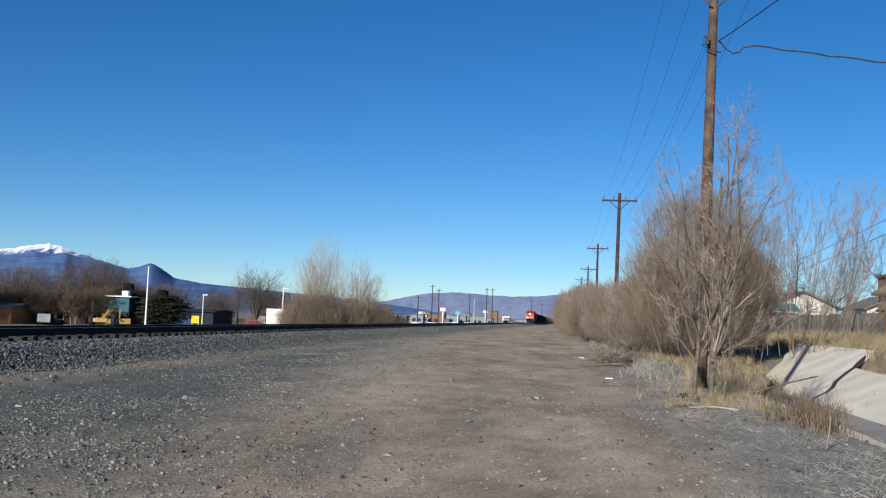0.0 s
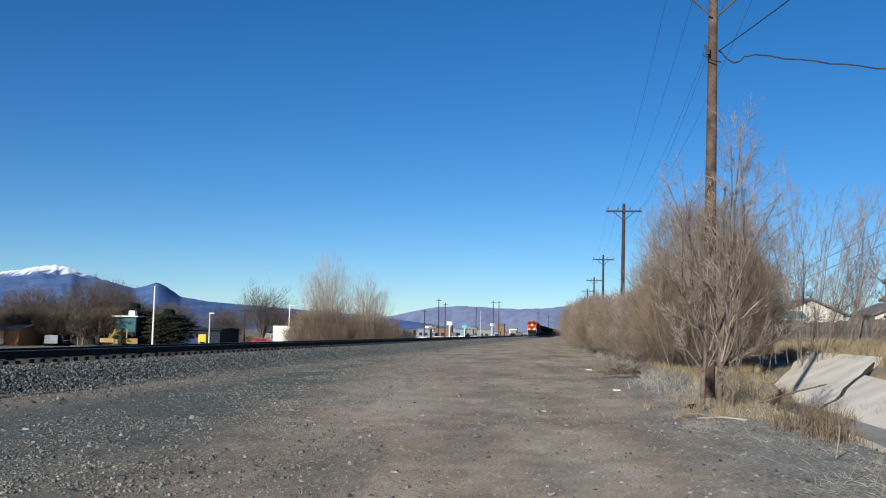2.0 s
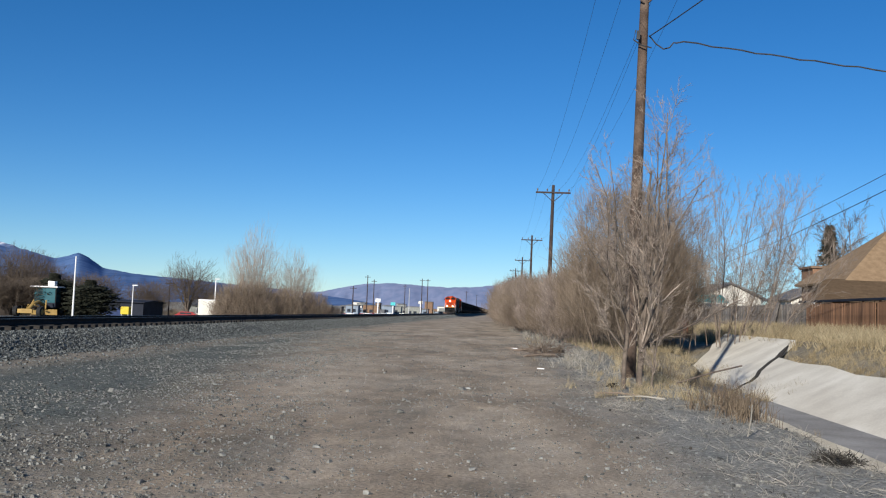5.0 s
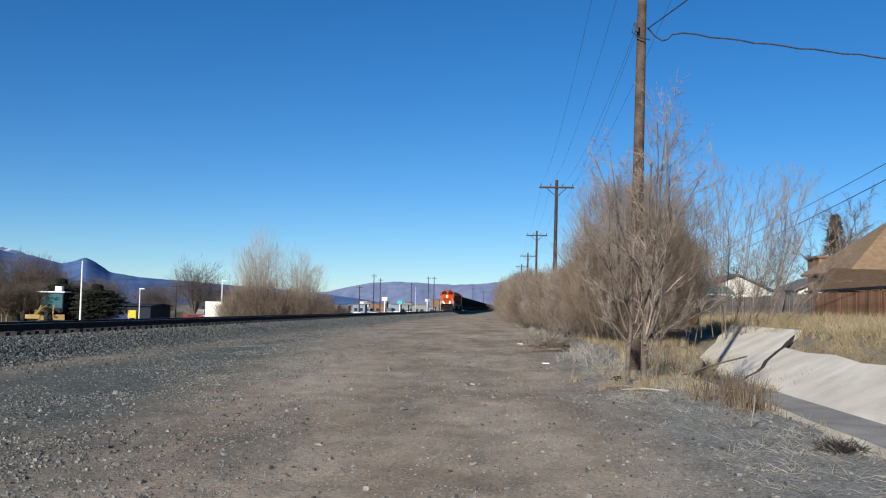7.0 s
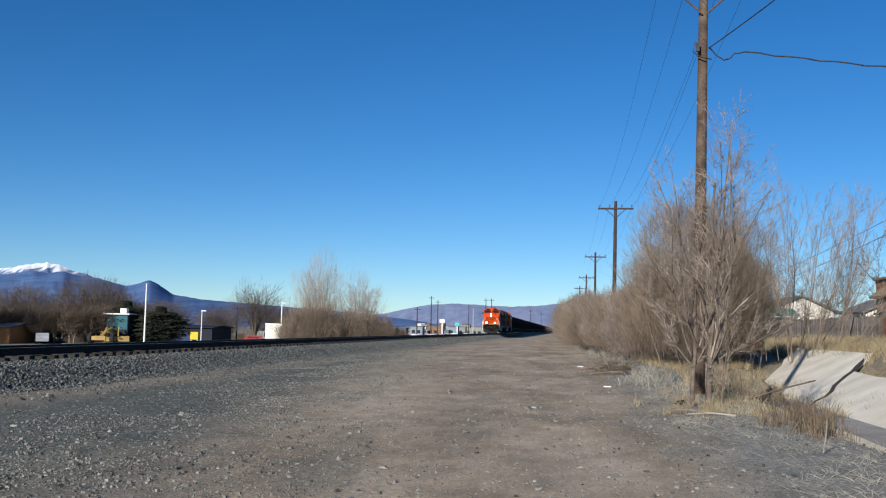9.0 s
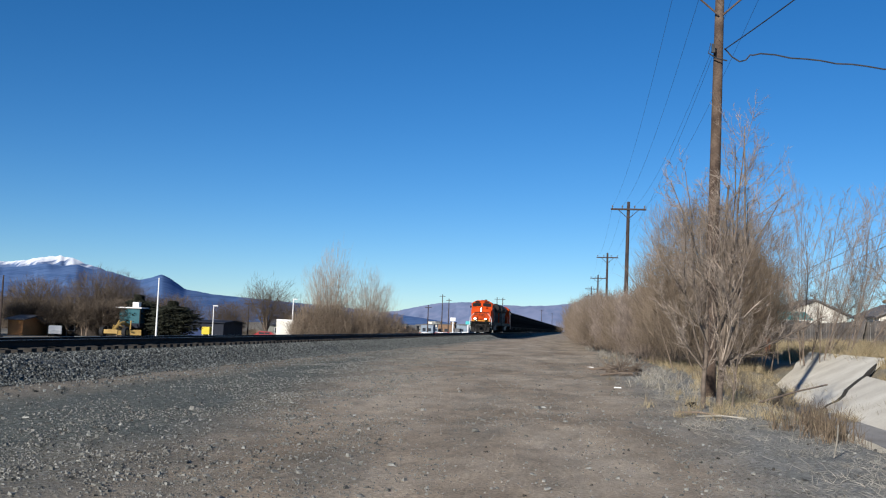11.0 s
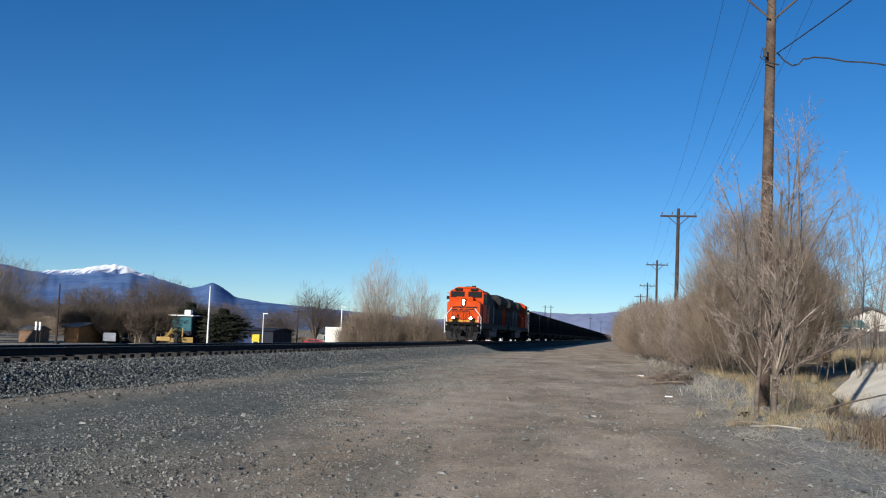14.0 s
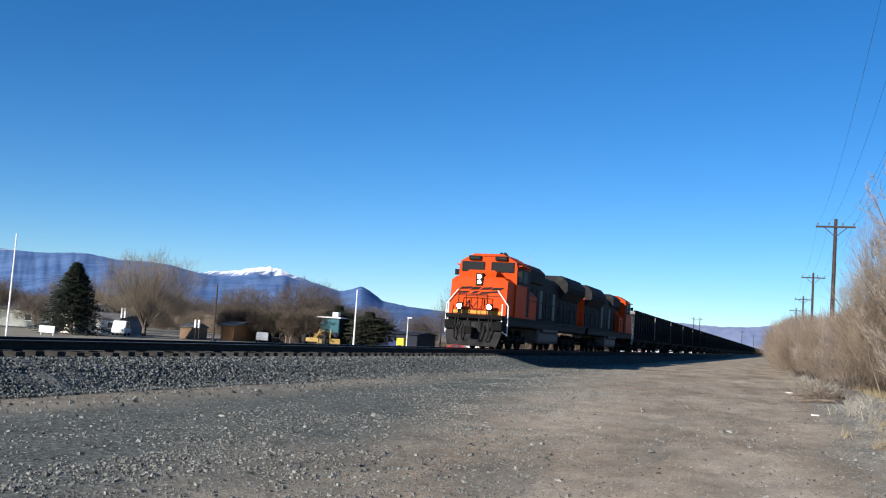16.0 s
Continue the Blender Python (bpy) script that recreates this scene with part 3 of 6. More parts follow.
    part("electrical_cabinet", extrude_profile(bmesh.new(), chamfered(1.42, 1.72, 3.3, 0.3, 0.3), 5.3, 7.6), M_ORANGE, loco, "orange cabinet behind the cab")
    part("dynamic_brake_hatch", extrude_profile(bmesh.new(), chamfered(1.25, 3.85, 4.84, 0.35, 0.3), 6.3, 10.0), M_LGREY, loco, "dusty dark roof hatch")
    part("exhaust_stack", boxed(-0.3, 0.3, 11.6, 12.5, 4.18, 4.5, 0.05), M_LBLACK, loco)
    part("radiator_hood", extrude_profile(bmesh.new(), [(-1.0, 1.72), (1.0, 1.72), (1.0, 3.3), (1.52, 3.85), (1.52, 4.4), (1.1, 4.84), (-1.1, 4.84), (-1.52, 4.4), (-1.52, 3.85), (-1.0, 3.3)], 15.2, 21.2), M_LGREY, loco, "flared radiator section")
    part("rear_panel", boxed(-1.0, 1.0, 21.2, 21.26, 1.72, 4.5), M_ORANGE, loco, "orange rear end")
    for s in (-1, 1):
        part("radiator_grille", boxed(s * 1.5, s * 1.535, 15.6, 20.8, 3.8, 4.15), M_UNDER, loco)
        for i in range(5):
            part("radiator_door", boxed(s * 0.995, s * 1.03, 15.5 + i * 1.1, 16.45 + i * 1.1, 1.9, 3.2, 0.01), M_LGREY, loco)
        bm = bmesh.new()
        pipe(bm, [(s * 1.52, 5.5, 2.75), (s * 1.52, 21.6, 2.75)], 0.02)
        part("side_handrail", bm, M_LGREY, loco)
        for i in range(10):
            bm = bmesh.new()
            rod(bm, (s * 1.52, 5.5 + i * 1.78, 1.7), (s * 1.52, 5.5 + i * 1.78, 2.75), 0.018, sides=6)
            part("handrail_post", bm, M_LGREY, loco)
    bm = bmesh.new()
    box(bm, -1.35, 1.35, 8.6, 14.0, 0.42, 1.25, 0.18)
    part("fuel_tank", bm, M_TANK, loco, "silver-grey fuel tank")
    for s in (-1, 1):
        bm = bmesh.new()
        rod(bm, (s * 1.3, 9.2, 1.22), (s * 1.3, 13.2, 1.22), 0.2, sides=14)
        part("air_reservoir", bm, M_TANK, loco)
    bogie(loco, 4.6, (-1.75, 0, 1.75), 0.53, keyed)
    bogie(loco, 18.0, (-1.75, 0, 1.75), 0.53, keyed)
    return loco


def coal_car():
    """An open-top coal car, 15.9 m long, its near end at y = 0."""
    car = thing("coal_car", "dark dusty steel coal car loaded to the rim", "freight car", "train")
    bm = bmesh.new()
    prof = [(-1.5, 1.2), (1.5, 1.2), (1.55, 3.9), (1.47, 3.9), (1.42, 1.3), (-1.42, 1.3), (-1.47, 3.9), (-1.55, 3.9)]
    body = part("body", extrude_profile(bm, prof, 0.55, 15.35), M_CAR, car, "dark ribbed side walls")
    for y in (0.5, 15.3):
        part("end_panel", boxed(-1.5, 1.5, y, y + 0.1, 1.2, 3.9, 0.02), M_CAREND, car, "dusty tan end wall")
    for s in (-1, 1):
        part("top_rail", boxed(s * 1.53 - 0.09, s * 1.53 + 0.09, 0.48, 15.42, 3.86, 4.0, 0.02), M_CAR, car)
        part("sill", boxed(s * 1.5 - 0.07, s * 1.5 + 0.07, 0.3, 15.6, 1.05, 1.3, 0.02), M_CAR, car)
        rib = None
        for i in range(9):
            y = 1.1 + i * 1.71
            m = pose(0, y, 0)
            if rib is None:
                bm = bmesh.new()
                box(bm, s * 1.52, s * 1.66, -0.06, 0.06, 1.2, 3.86)
                rib = part("side_rib", bm, M_CAR, car)
                rib.matrix_basis = m
            else:
                again(rib, m)
        part("end_ladder", boxed(s * 1.35 - 0.2, s * 1.35 + 0.2, 0.36, 0.46, 1.25, 3.8), M_CAREND, car)
        part("reporting_bars", boxed(s * 1.562, s * 1.572, 12.9, 14.1, 2.8, 3.25), M_LGREY, car, "plain pale lettering bars")
    for y in (4.4, 9.2):
        bm = extrude_profile(bmesh.new(), [(-1.1, 0.5), (1.1, 0.5), (1.45, 1.2), (-1.45, 1.2)], y, y + 2.4)
        part("bottom_tub", bm, M_LGREY, car, "dusty grey tub bottom")
    g = bmesh.new()
    bmesh.ops.create_grid(g, x_segments=6, y_segments=24, size=0.5)
    for v in g.verts:
        x, y = v.co.x * 2.9, 0.6 + (v.co.y + 0.5) * 14.7
        v.co = (x, y, 3.75 + 0.3 * (1 - (x / 1.5) ** 2) * (0.7 + 0.5 * noise.noise((x, y * 0.6, 0))))
    part("coal_load", g, M_COAL, car, "black coal load")
    for y in (0.25, 15.65):
        part("coupler", boxed(-0.15, 0.15, y - 0.4, y + 0.4, 0.75, 1.05, 0.03), M_UNDER, car)
    bogie(car, 2.1, (-0.9, 0.9), 0.46)
    bogie(car, 13.8, (-0.9, 0.9), 0.46)
    return car


TRAIN = []  # (thing, metres behind the leading coupler)
lead = locomotive(keyed=True)
TRAIN.append((lead, 0.0))
trail = copy_thing(lead, pose(0, 0, 0))
tagged(trail, "second orange and black diesel locomotive coupled tail first")
TRAIN.append((trail, 44.9))
first = coal_car()
TRAIN.append((first, 45.2))
for i in range(1, 52):
    TRAIN.append((copy_thing(first, pose(0, 0, 0)), 45.2 + i * 16.1))


# ---- utility poles and cables ----
def tube(pts, r, sides=5):
    """One closed tube through the points."""
    bm = bmesh.new()
    rings = []
    pts = [Vector(p) for p in pts]
    for i, p in enumerate(pts):
        d = (pts[min(i + 1, len(pts) - 1)] - pts[max(i - 1, 0)]).normalized()
        m = d.to_track_quat("Z", "Y").to_matrix()
        q = r[i] if isinstance(r, list) else r
        rings.append([bm.verts.new(p + m @ Vector((q * math.cos(6.2832 * k / sides), q * math.sin(6.2832 * k / sides), 0))) for k in range(sides)])
    for a, b in zip(rings, rings[1:]):
        for k in range(sides):
            bm.faces.new((a[k], a[(k + 1) % sides], b[(k + 1) % sides], b[k]))
    bm.faces.new(rings[0][::-1])
    bm.faces.new(rings[-1])
    return bm


def utility_pole(base, top, far=False, label=""):
    """A wooden pole with one crossarm, two braces and four insulators."""
    base, top = Vector(base), Vector(top)
    wood = M_FARPOLE if far else M_POLE
    p = thing("utility_pole", label or "tall brown wooden utility pole with one crossarm", "utility pole", "poles along the track", at=base)
    d = top - base
    k = 8
    bm = tube([d * (i / k) - (Vector((0, 0, 0.4)) if i == 0 else Vector()) for i in range(k + 1)], [0.165 - 0.06 * i / k for i in range(k + 1)], 16)
    part("post", bm, wood, p, smooth=True)
    c = d * ((d.z - 0.55) / d.z)
    arm = part("crossarm", boxed(c.x - 1.22, c.x + 1.22, c.y - 0.2, c.y - 0.1, c.z - 0.06, c.z + 0.06, 0.01), wood, p)
    for s in (-1, 1):
        bm = bmesh.new()
        rod(bm, (c.x + s * 0.72, c.y - 0.21, c.z - 0.03), (c.x + s * 0.05, c.y - 0.16, c.z - 0.62), 0.025, sides=6)
        part("brace", bm, wood, p)
        for x in (0.42, 1.1):
            bm = bmesh.new()
            rod(bm, (c.x + s * x, c.y - 0.15, c.z + 0.06), (c.x + s * x, c.y - 0.15, c.z + 0.2), 0.02, sides=6)
            rod(bm, (c.x + s * x, c.y - 0.15, c.z + 0.15), (c.x + s * x, c.y - 0.15, c.z + 0.27), 0.06, 0.04, 10)
            part("insulator", bm, M_INSUL, p)
    return p


POLES = [((3.4, -19, 0), (3.4, -19, 10.6)), ((3.27, 24, -0.1), (3.45, 24, 10.65)), ((3.4, 67, 0), (3.52, 67, 10.65)), ((3.45, 110, 0), (3.5, 110, 10.6)),
         ((3.4, 153, 0), (3.45, 153, 10.6)), ((3.1, 196, 0), (3.1, 196, 10.8)), ((3.1, 239, 0), (3.1, 239, 10.8)), ((3.1, 282, 0), (3.1, 282, 10.8))]
for i, (a, b) in enumerate(POLES):
    utility_pole(a, b, far=i > 1, label="weathered brown wooden utility pole behind a bare shrub" if i == 1 else "")


def cable(name, a, b, sag, r, label, k=24):
    a, b = Vector(a), Vector(b)
    pts = [a.lerp(b, i / k) - Vector((0, 0, sag * 4 * (i / k) * (1 - i / k))) for i in range(k + 1)]
    return tagged(part(name, tube(pts, r), M_WIRE), label, "cable", "overhead cables")


for (a0, a1), (b0, b1) in zip(POLES, POLES[1:]):
    for x in (-1.1, -0.42, 0.42, 1.1):
        cable("overhead_wire", (a1[0] + x, a1[1] - 0.15, a1[2] - 0.3), (b1[0] + x, b1[1] - 0.15, b1[2] - 0.3), 0.9, 0.0045, "thin black overhead wire between poles")
cable("telephone_cable", (3.3, 24, 8.55), (3.35, 67, 8.5), 0.9, 0.004, "black telephone cable between poles")
cable("service_drop", (3.55, 23.9, 8.62), (7.6, 4.5, 8.8), 0.25, 0.014, "black service cable leaving the pole")
# drooping loop and twisted cable to a house
pts = ([(3.55, 23.9, 8.65), (3.72, 23.85, 8.42), (3.9, 23.8, 8.28), (4.05, 23.8, 8.32), (4.15, 23.8, 8.45), (4.22, 23.8, 8.44), (4.4, 23.8, 8.48)])
k = 60
for i in range(1, k + 1):
    f = i / k
    pts.append((4.4 + 21 * f, 23.8 - 1.5 * f, 8.48 - 2.2 * f - 0.9 * 4 * f * (1 - f) * 0.35 + 0.02 * math.sin(i * 2.2)))
tagged(part("twisted_service_cable", tube(pts, 0.019, 6), M_WIRE), "thick black twisted cable sagging from the pole", "cable", "overhead cables")
bm = tube([(3.2, 23.8, 8.75), (3.15, 23.8, 8.5), (3.35, 23.75, 8.35), (3.6, 23.78, 8.3)], 0.018, 6)
box(bm, 3.22, 3.3, 23.72, 23.8, 8.5, 8.72)
tagged(part("cable_clamp", bm, M_WIRE), "black cable clamp and loop on the pole", "clamp")
cable("house_wire", (16.2, 28, 9.0), (14.0, 78, 5.2), 0.4, 0.014, "black wire towards the houses")
cable("house_wire", (16.2, 28, 8.4), (14.0, 78, 4.6), 0.5, 0.018, "black wire towards the houses")


# ---- bare trees and shrubs ----
M_BARK = material("grey_brown_bark", [(0.13, 0.095, 0.07), (0.25, 0.195, 0.15)], 0.95, 6, bump=0.5, fine=40)
M_TWIG = material("pale_twigs", [(0.21, 0.163, 0.134), (0.35, 0.285, 0.24)], 0.95, 2.0, bump=0.0, vary=0.35)
M_TWIGDENSE = material("brown_twigs", [(0.155, 0.117, 0.084), (0.27, 0.21, 0.155)], 0.95, 0.6, bump=0.0, vary=0.35)
M_TWIGFAR = material("far_twigs", [(0.08, 0.06, 0.044), (0.14, 0.108, 0.08)], 0.95, 0.4, bump=0.0, vary=0.3)
M_TWIGMID = material("brown_olive_twigs", [(0.15, 0.118, 0.085), (0.24, 0.195, 0.145)], 0.95, 0.4, bump=0.0, vary=0.3)
M_TWIGPALE = material("cottonwood_twigs", [(0.27, 0.22, 0.175), (0.40, 0.34, 0.28)], 0.95, 0.4, bump=0.0, vary=0.25)
M_STRAW = material("dry_grass", [(0.22, 0.165, 0.09), (0.34, 0.27, 0.16), (0.42, 0.35, 0.22)], 0.95, 1.2, bump=0.0, vary=0.3)
M_STRAWGREY = material("grey_dead_stalks", [(0.2, 0.183, 0.152), (0.42, 0.385, 0.325)], 0.95, 1.2, bump=0.0, vary=0.4)
M_REED = material("rust_brown_weeds", [(0.11, 0.08, 0.055), (0.2, 0.15, 0.1)], 0.95, 1.2, bump=0.0, vary=0.35)
M_NEEDLE = material("dark_conifer", [(0.008, 0.012, 0.008), (0.02, 0.026, 0.016)], 0.9, 1.0, bump=0.0, vary=0.4)
M_JUNIPER = material("dark_juniper", [(0.014, 0.016, 0.010), (0.03, 0.032, 0.02)], 0.9, 1.0, bump=0.0, vary=0.4)


def tubes(segs, sides=3):
    """Tapered tubes from rows of (ax, ay, az, bx, by, bz, ra, rb)."""
    s = np.array(segs, dtype=float)
    a, b, ra, rb = s[:, 0:3], s[:, 3:6], s[:, 6], s[:, 7]
    d = b - a
    d /= np.maximum(np.linalg.norm(d, axis=1, keepdims=True), 1e-9)
    ref = np.where(np.abs(d[:, 2:3]) < 0.9, [[0, 0, 1.0]], [[1.0, 0, 0]])
    u = np.cross(d, ref)
    u /= np.linalg.norm(u, axis=1, keepdims=True)
    v = np.cross(d, u)
    n = len(s)
    V = np.zeros((n, 2 * sides, 3))
    for k in range(sides):
        c, q = math.cos(2 * math.pi * k / sides), math.sin(2 * math.pi * k / sides)
        w = u * c + v * q
        V[:, k] = a + w * ra[:, None]
        V[:, sides + k] = b + w * rb[:, None]
    base = (np.arange(n) * 2 * sides)[:, None]
    F = []
    for k in range(sides):
        k2 = (k + 1) % sides
        F.append(np.concatenate([base + k, base + k2, base + sides + k2, base + sides + k], axis=1))
    F = np.stack(F, axis=1).reshape(-1, 4)
    return V.reshape(-1, 3), F


def fast_mesh(name, V, F, mat):
    me = bpy.data.meshes.new(name)
    me.vertices.add(len(V))
    me.vertices.foreach_set("co", np.asarray(V, dtype=np.float32).ravel())
    k = F.shape[1]
    me.loops.add(len(F) * k)
    me.loops.foreach_set("vertex_index", np.asarray(F, dtype=np.int32).ravel())
    me.polygons.add(len(F))
    me.polygons.foreach_set("loop_start", np.arange(0, len(F) * k, k, dtype=np.int32))
    me.update(calc_edges=True)
    me.materials.append(mat)
    return me


def grow(rng, out, p, d, length, r, lv, spec, keep=0.3):
    """One branch of wandering segments with its side branches."""
    kids, ratio, ang, nseg, wig, up, start = spec[lv]
    px, py, pz = p
    dx, dy, dz = d
    step = length / nseg
    g = rng.gauss
    for i in range(nseg):
        dx, dy, dz = dx + g(0, wig), dy + g(0, wig), dz + g(0, wig) + up
        q = math.sqrt(dx * dx + dy * dy + dz * dz)
        dx, dy, dz = dx / q, dy / q, dz / q
        nx, ny, nz = px + dx * step, py + dy * step, pz + dz * step
        f0, f1 = i / nseg, (i + 1) / nseg
        out[lv].append((px, py, pz, nx, ny, nz, r * (1 - (1 - keep) * f0), r * (1 - (1 - keep) * f1)))
        px, py, pz = nx, ny, nz
        if lv + 1 < len(spec) and f1 >= start:
            n = kids * (1.0 / nseg) / max(1e-6, 1 - start)
            for _ in range(int(n) + (rng.random() < n - int(n))):
                # a side branch leaves at about ang degrees
                a = radians(ang * rng.uniform(0.6, 1.3))
                rx, ry, rz = g(0, 1), g(0, 1), g(0, 1)
                k = rx * dx + ry * dy + rz * dz
                rx, ry, rz = rx - k * dx, ry - k * dy, rz - k * dz
                q = math.sqrt(rx * rx + ry * ry + rz * rz) + 1e-9
                c, s = math.cos(a), math.sin(a) / q
                t = rng.random()
                o = (px - dx * step * t, py - dy * step * t, pz - dz * step * t)
                grow(rng, out, o, (dx * c + rx * s, dy * c + ry * s, dz * c + rz * s), length * ratio * (1 - 0.45 * f1) * rng.uniform(0.7, 1.2), max(r * (1 - 0.6 * f1) * 0.45, spec_min[0]), lv + 1, spec, keep)


spec_min = [0.004]


def bare_tree(name, seed, at, stems, spec, label, category, fine, wood=M_BARK, twig=M_TWIG, group="", split=2, tip=0.3, rz=0.0):
    """stems: rows of (base offset, direction, length, radius)."""
    rng = random.Random(seed)
    spec_min[0] = fine
    out = [[] for _ in spec]
    for o, d, length, r in stems:
        grow(rng, out, o, d, length, r, 0, spec, tip)
    t = thing(name, label, category, group, at=at, rz=rz)
    nseg = spec[0][3]
    if split == 1:
        for k in range(len(stems)):
            V, F = tubes(out[0][k * nseg:(k + 1) * nseg], 6)
            st = new("stem", fast_mesh("stem", V, F, wood))
            st.parent = t
    else:
        V, F = tubes(sum(out[:split], []), 5)
        tr = new("trunk", fast_mesh("trunk", V, F, wood))
        tr.parent = t
    V, F = tubes(sum(out[split:], []), 3)
    cr = new("crown", fast_mesh("crown", V, F, twig))
    cr.parent = t
    return t


def fan(rng, n, spread, length, r, lean=(0, 0), base=0.15):
    rows = []
    for _ in range(n):
        a, s = rng.uniform(0, 6.283), spread * math.sqrt(rng.random())
        d = Vector((math.cos(a) * s + lean[0], math.sin(a) * s + lean[1], 1)).normalized()
        rows.append(((math.cos(a) * base * rng.random(), math.sin(a) * base * rng.random(), -0.1), tuple(d), length * rng.uniform(0.75, 1.1), r * rng.uniform(0.6, 1.1)))
    return rows


rng = random.Random(21)
# the shrub tree beside the dirt road, in front of the pole: two dark trunks, spreading boughs, a thin tall crown
M_SHRUBBARK = material("dark_shrub_bark", [(0.075, 0.058, 0.045), (0.19, 0.15, 0.118)], 0.95, 5, bump=0.6, fine=35)
M_SHRUBTWIG = material("greyish_shrub_twigs", [(0.17, 0.133, 0.106), (0.37, 0.305, 0.25)], 0.95, 1.2, bump=0.0, vary=0.45)
stems = [((0.0, 0, -0.1), (-0.02, 0, 1), 4.4, 0.058), ((0.33, 0.1, -0.1), (-0.03, 0.03, 1), 4.8, 0.075), ((0.36, 0.05, 0.5), (0.1, 0.0, 1), 5.2, 0.042), ((0.34, 0.1, 0.7), (0.14, 0.12, 1), 5.4, 0.036),
         ((0.36, 0.1, 0.9), (0.2, 0.05, 1), 4.7, 0.03), ((0.55, 0.0, -0.1), (0.12, 0, 1), 1.9, 0.026), ((0.0, 0, 0.8), (-0.7, -0.1, 0.9), 2.1, 0.026), ((-0.03, 0, 1.05), (-0.42, -0.2, 1), 2.8, 0.028),
         ((0.0, 0.1, 1.5), (-0.22, 0.1, 1), 3.6, 0.026), ((0.32, 0, 0.8), (0.5, -0.3, 0.9), 1.9, 0.024), ((0.33, 0.1, 0.9), (1.0, 0.2, 0.42), 2.6, 0.036), ((0.25, 0, 1.6), (0.34, -0.2, 1), 2.9, 0.028),
         ((0.25, 0, 1.9), (-0.1, -0.1, 1), 3.0, 0.028), ((0.1, 0, 1.2), (-0.3, -0.3, 0.9), 2.4, 0.024)]
bare_tree("bare_shrub", 3, (2.68, 20.4, 0), stems, [(11, 0.33, 36, 12, 0.05, 0.012, 0.24), (8, 0.52, 34, 6, 0.13, 0.05, 0.1), (6, 0.55, 34, 4, 0.14, 0.05, 0.1), (0, 0, 0, 3, 0.12, 0.03, 0)],
          "leafless multi-stemmed shrub with dark trunks and pale grey-brown twigs", "shrub", 0.0036, wood=M_SHRUBBARK, twig=M_SHRUBTWIG, split=1)
stems = fan(rng, 26, 0.5, 6.9, 0.022, lean=(0.1, 0.0), base=2.2)
bare_tree("bare_shrub", 4, (10.2, 43.0, 0.5), stems, [(13, 0.34, 24, 9, 0.05, 0.03, 0.22), (7, 0.5, 28, 5, 0.09, 0.06, 0.1), (5, 0.5, 30, 4, 0.1, 0.05, 0.1), (0, 0, 0, 3, 0.1, 0.03, 0)],
          "airy leafless shrub with thin upright twigs behind the ditch", "shrub", 0.0042, twig=M_SHRUBTWIG, split=1)


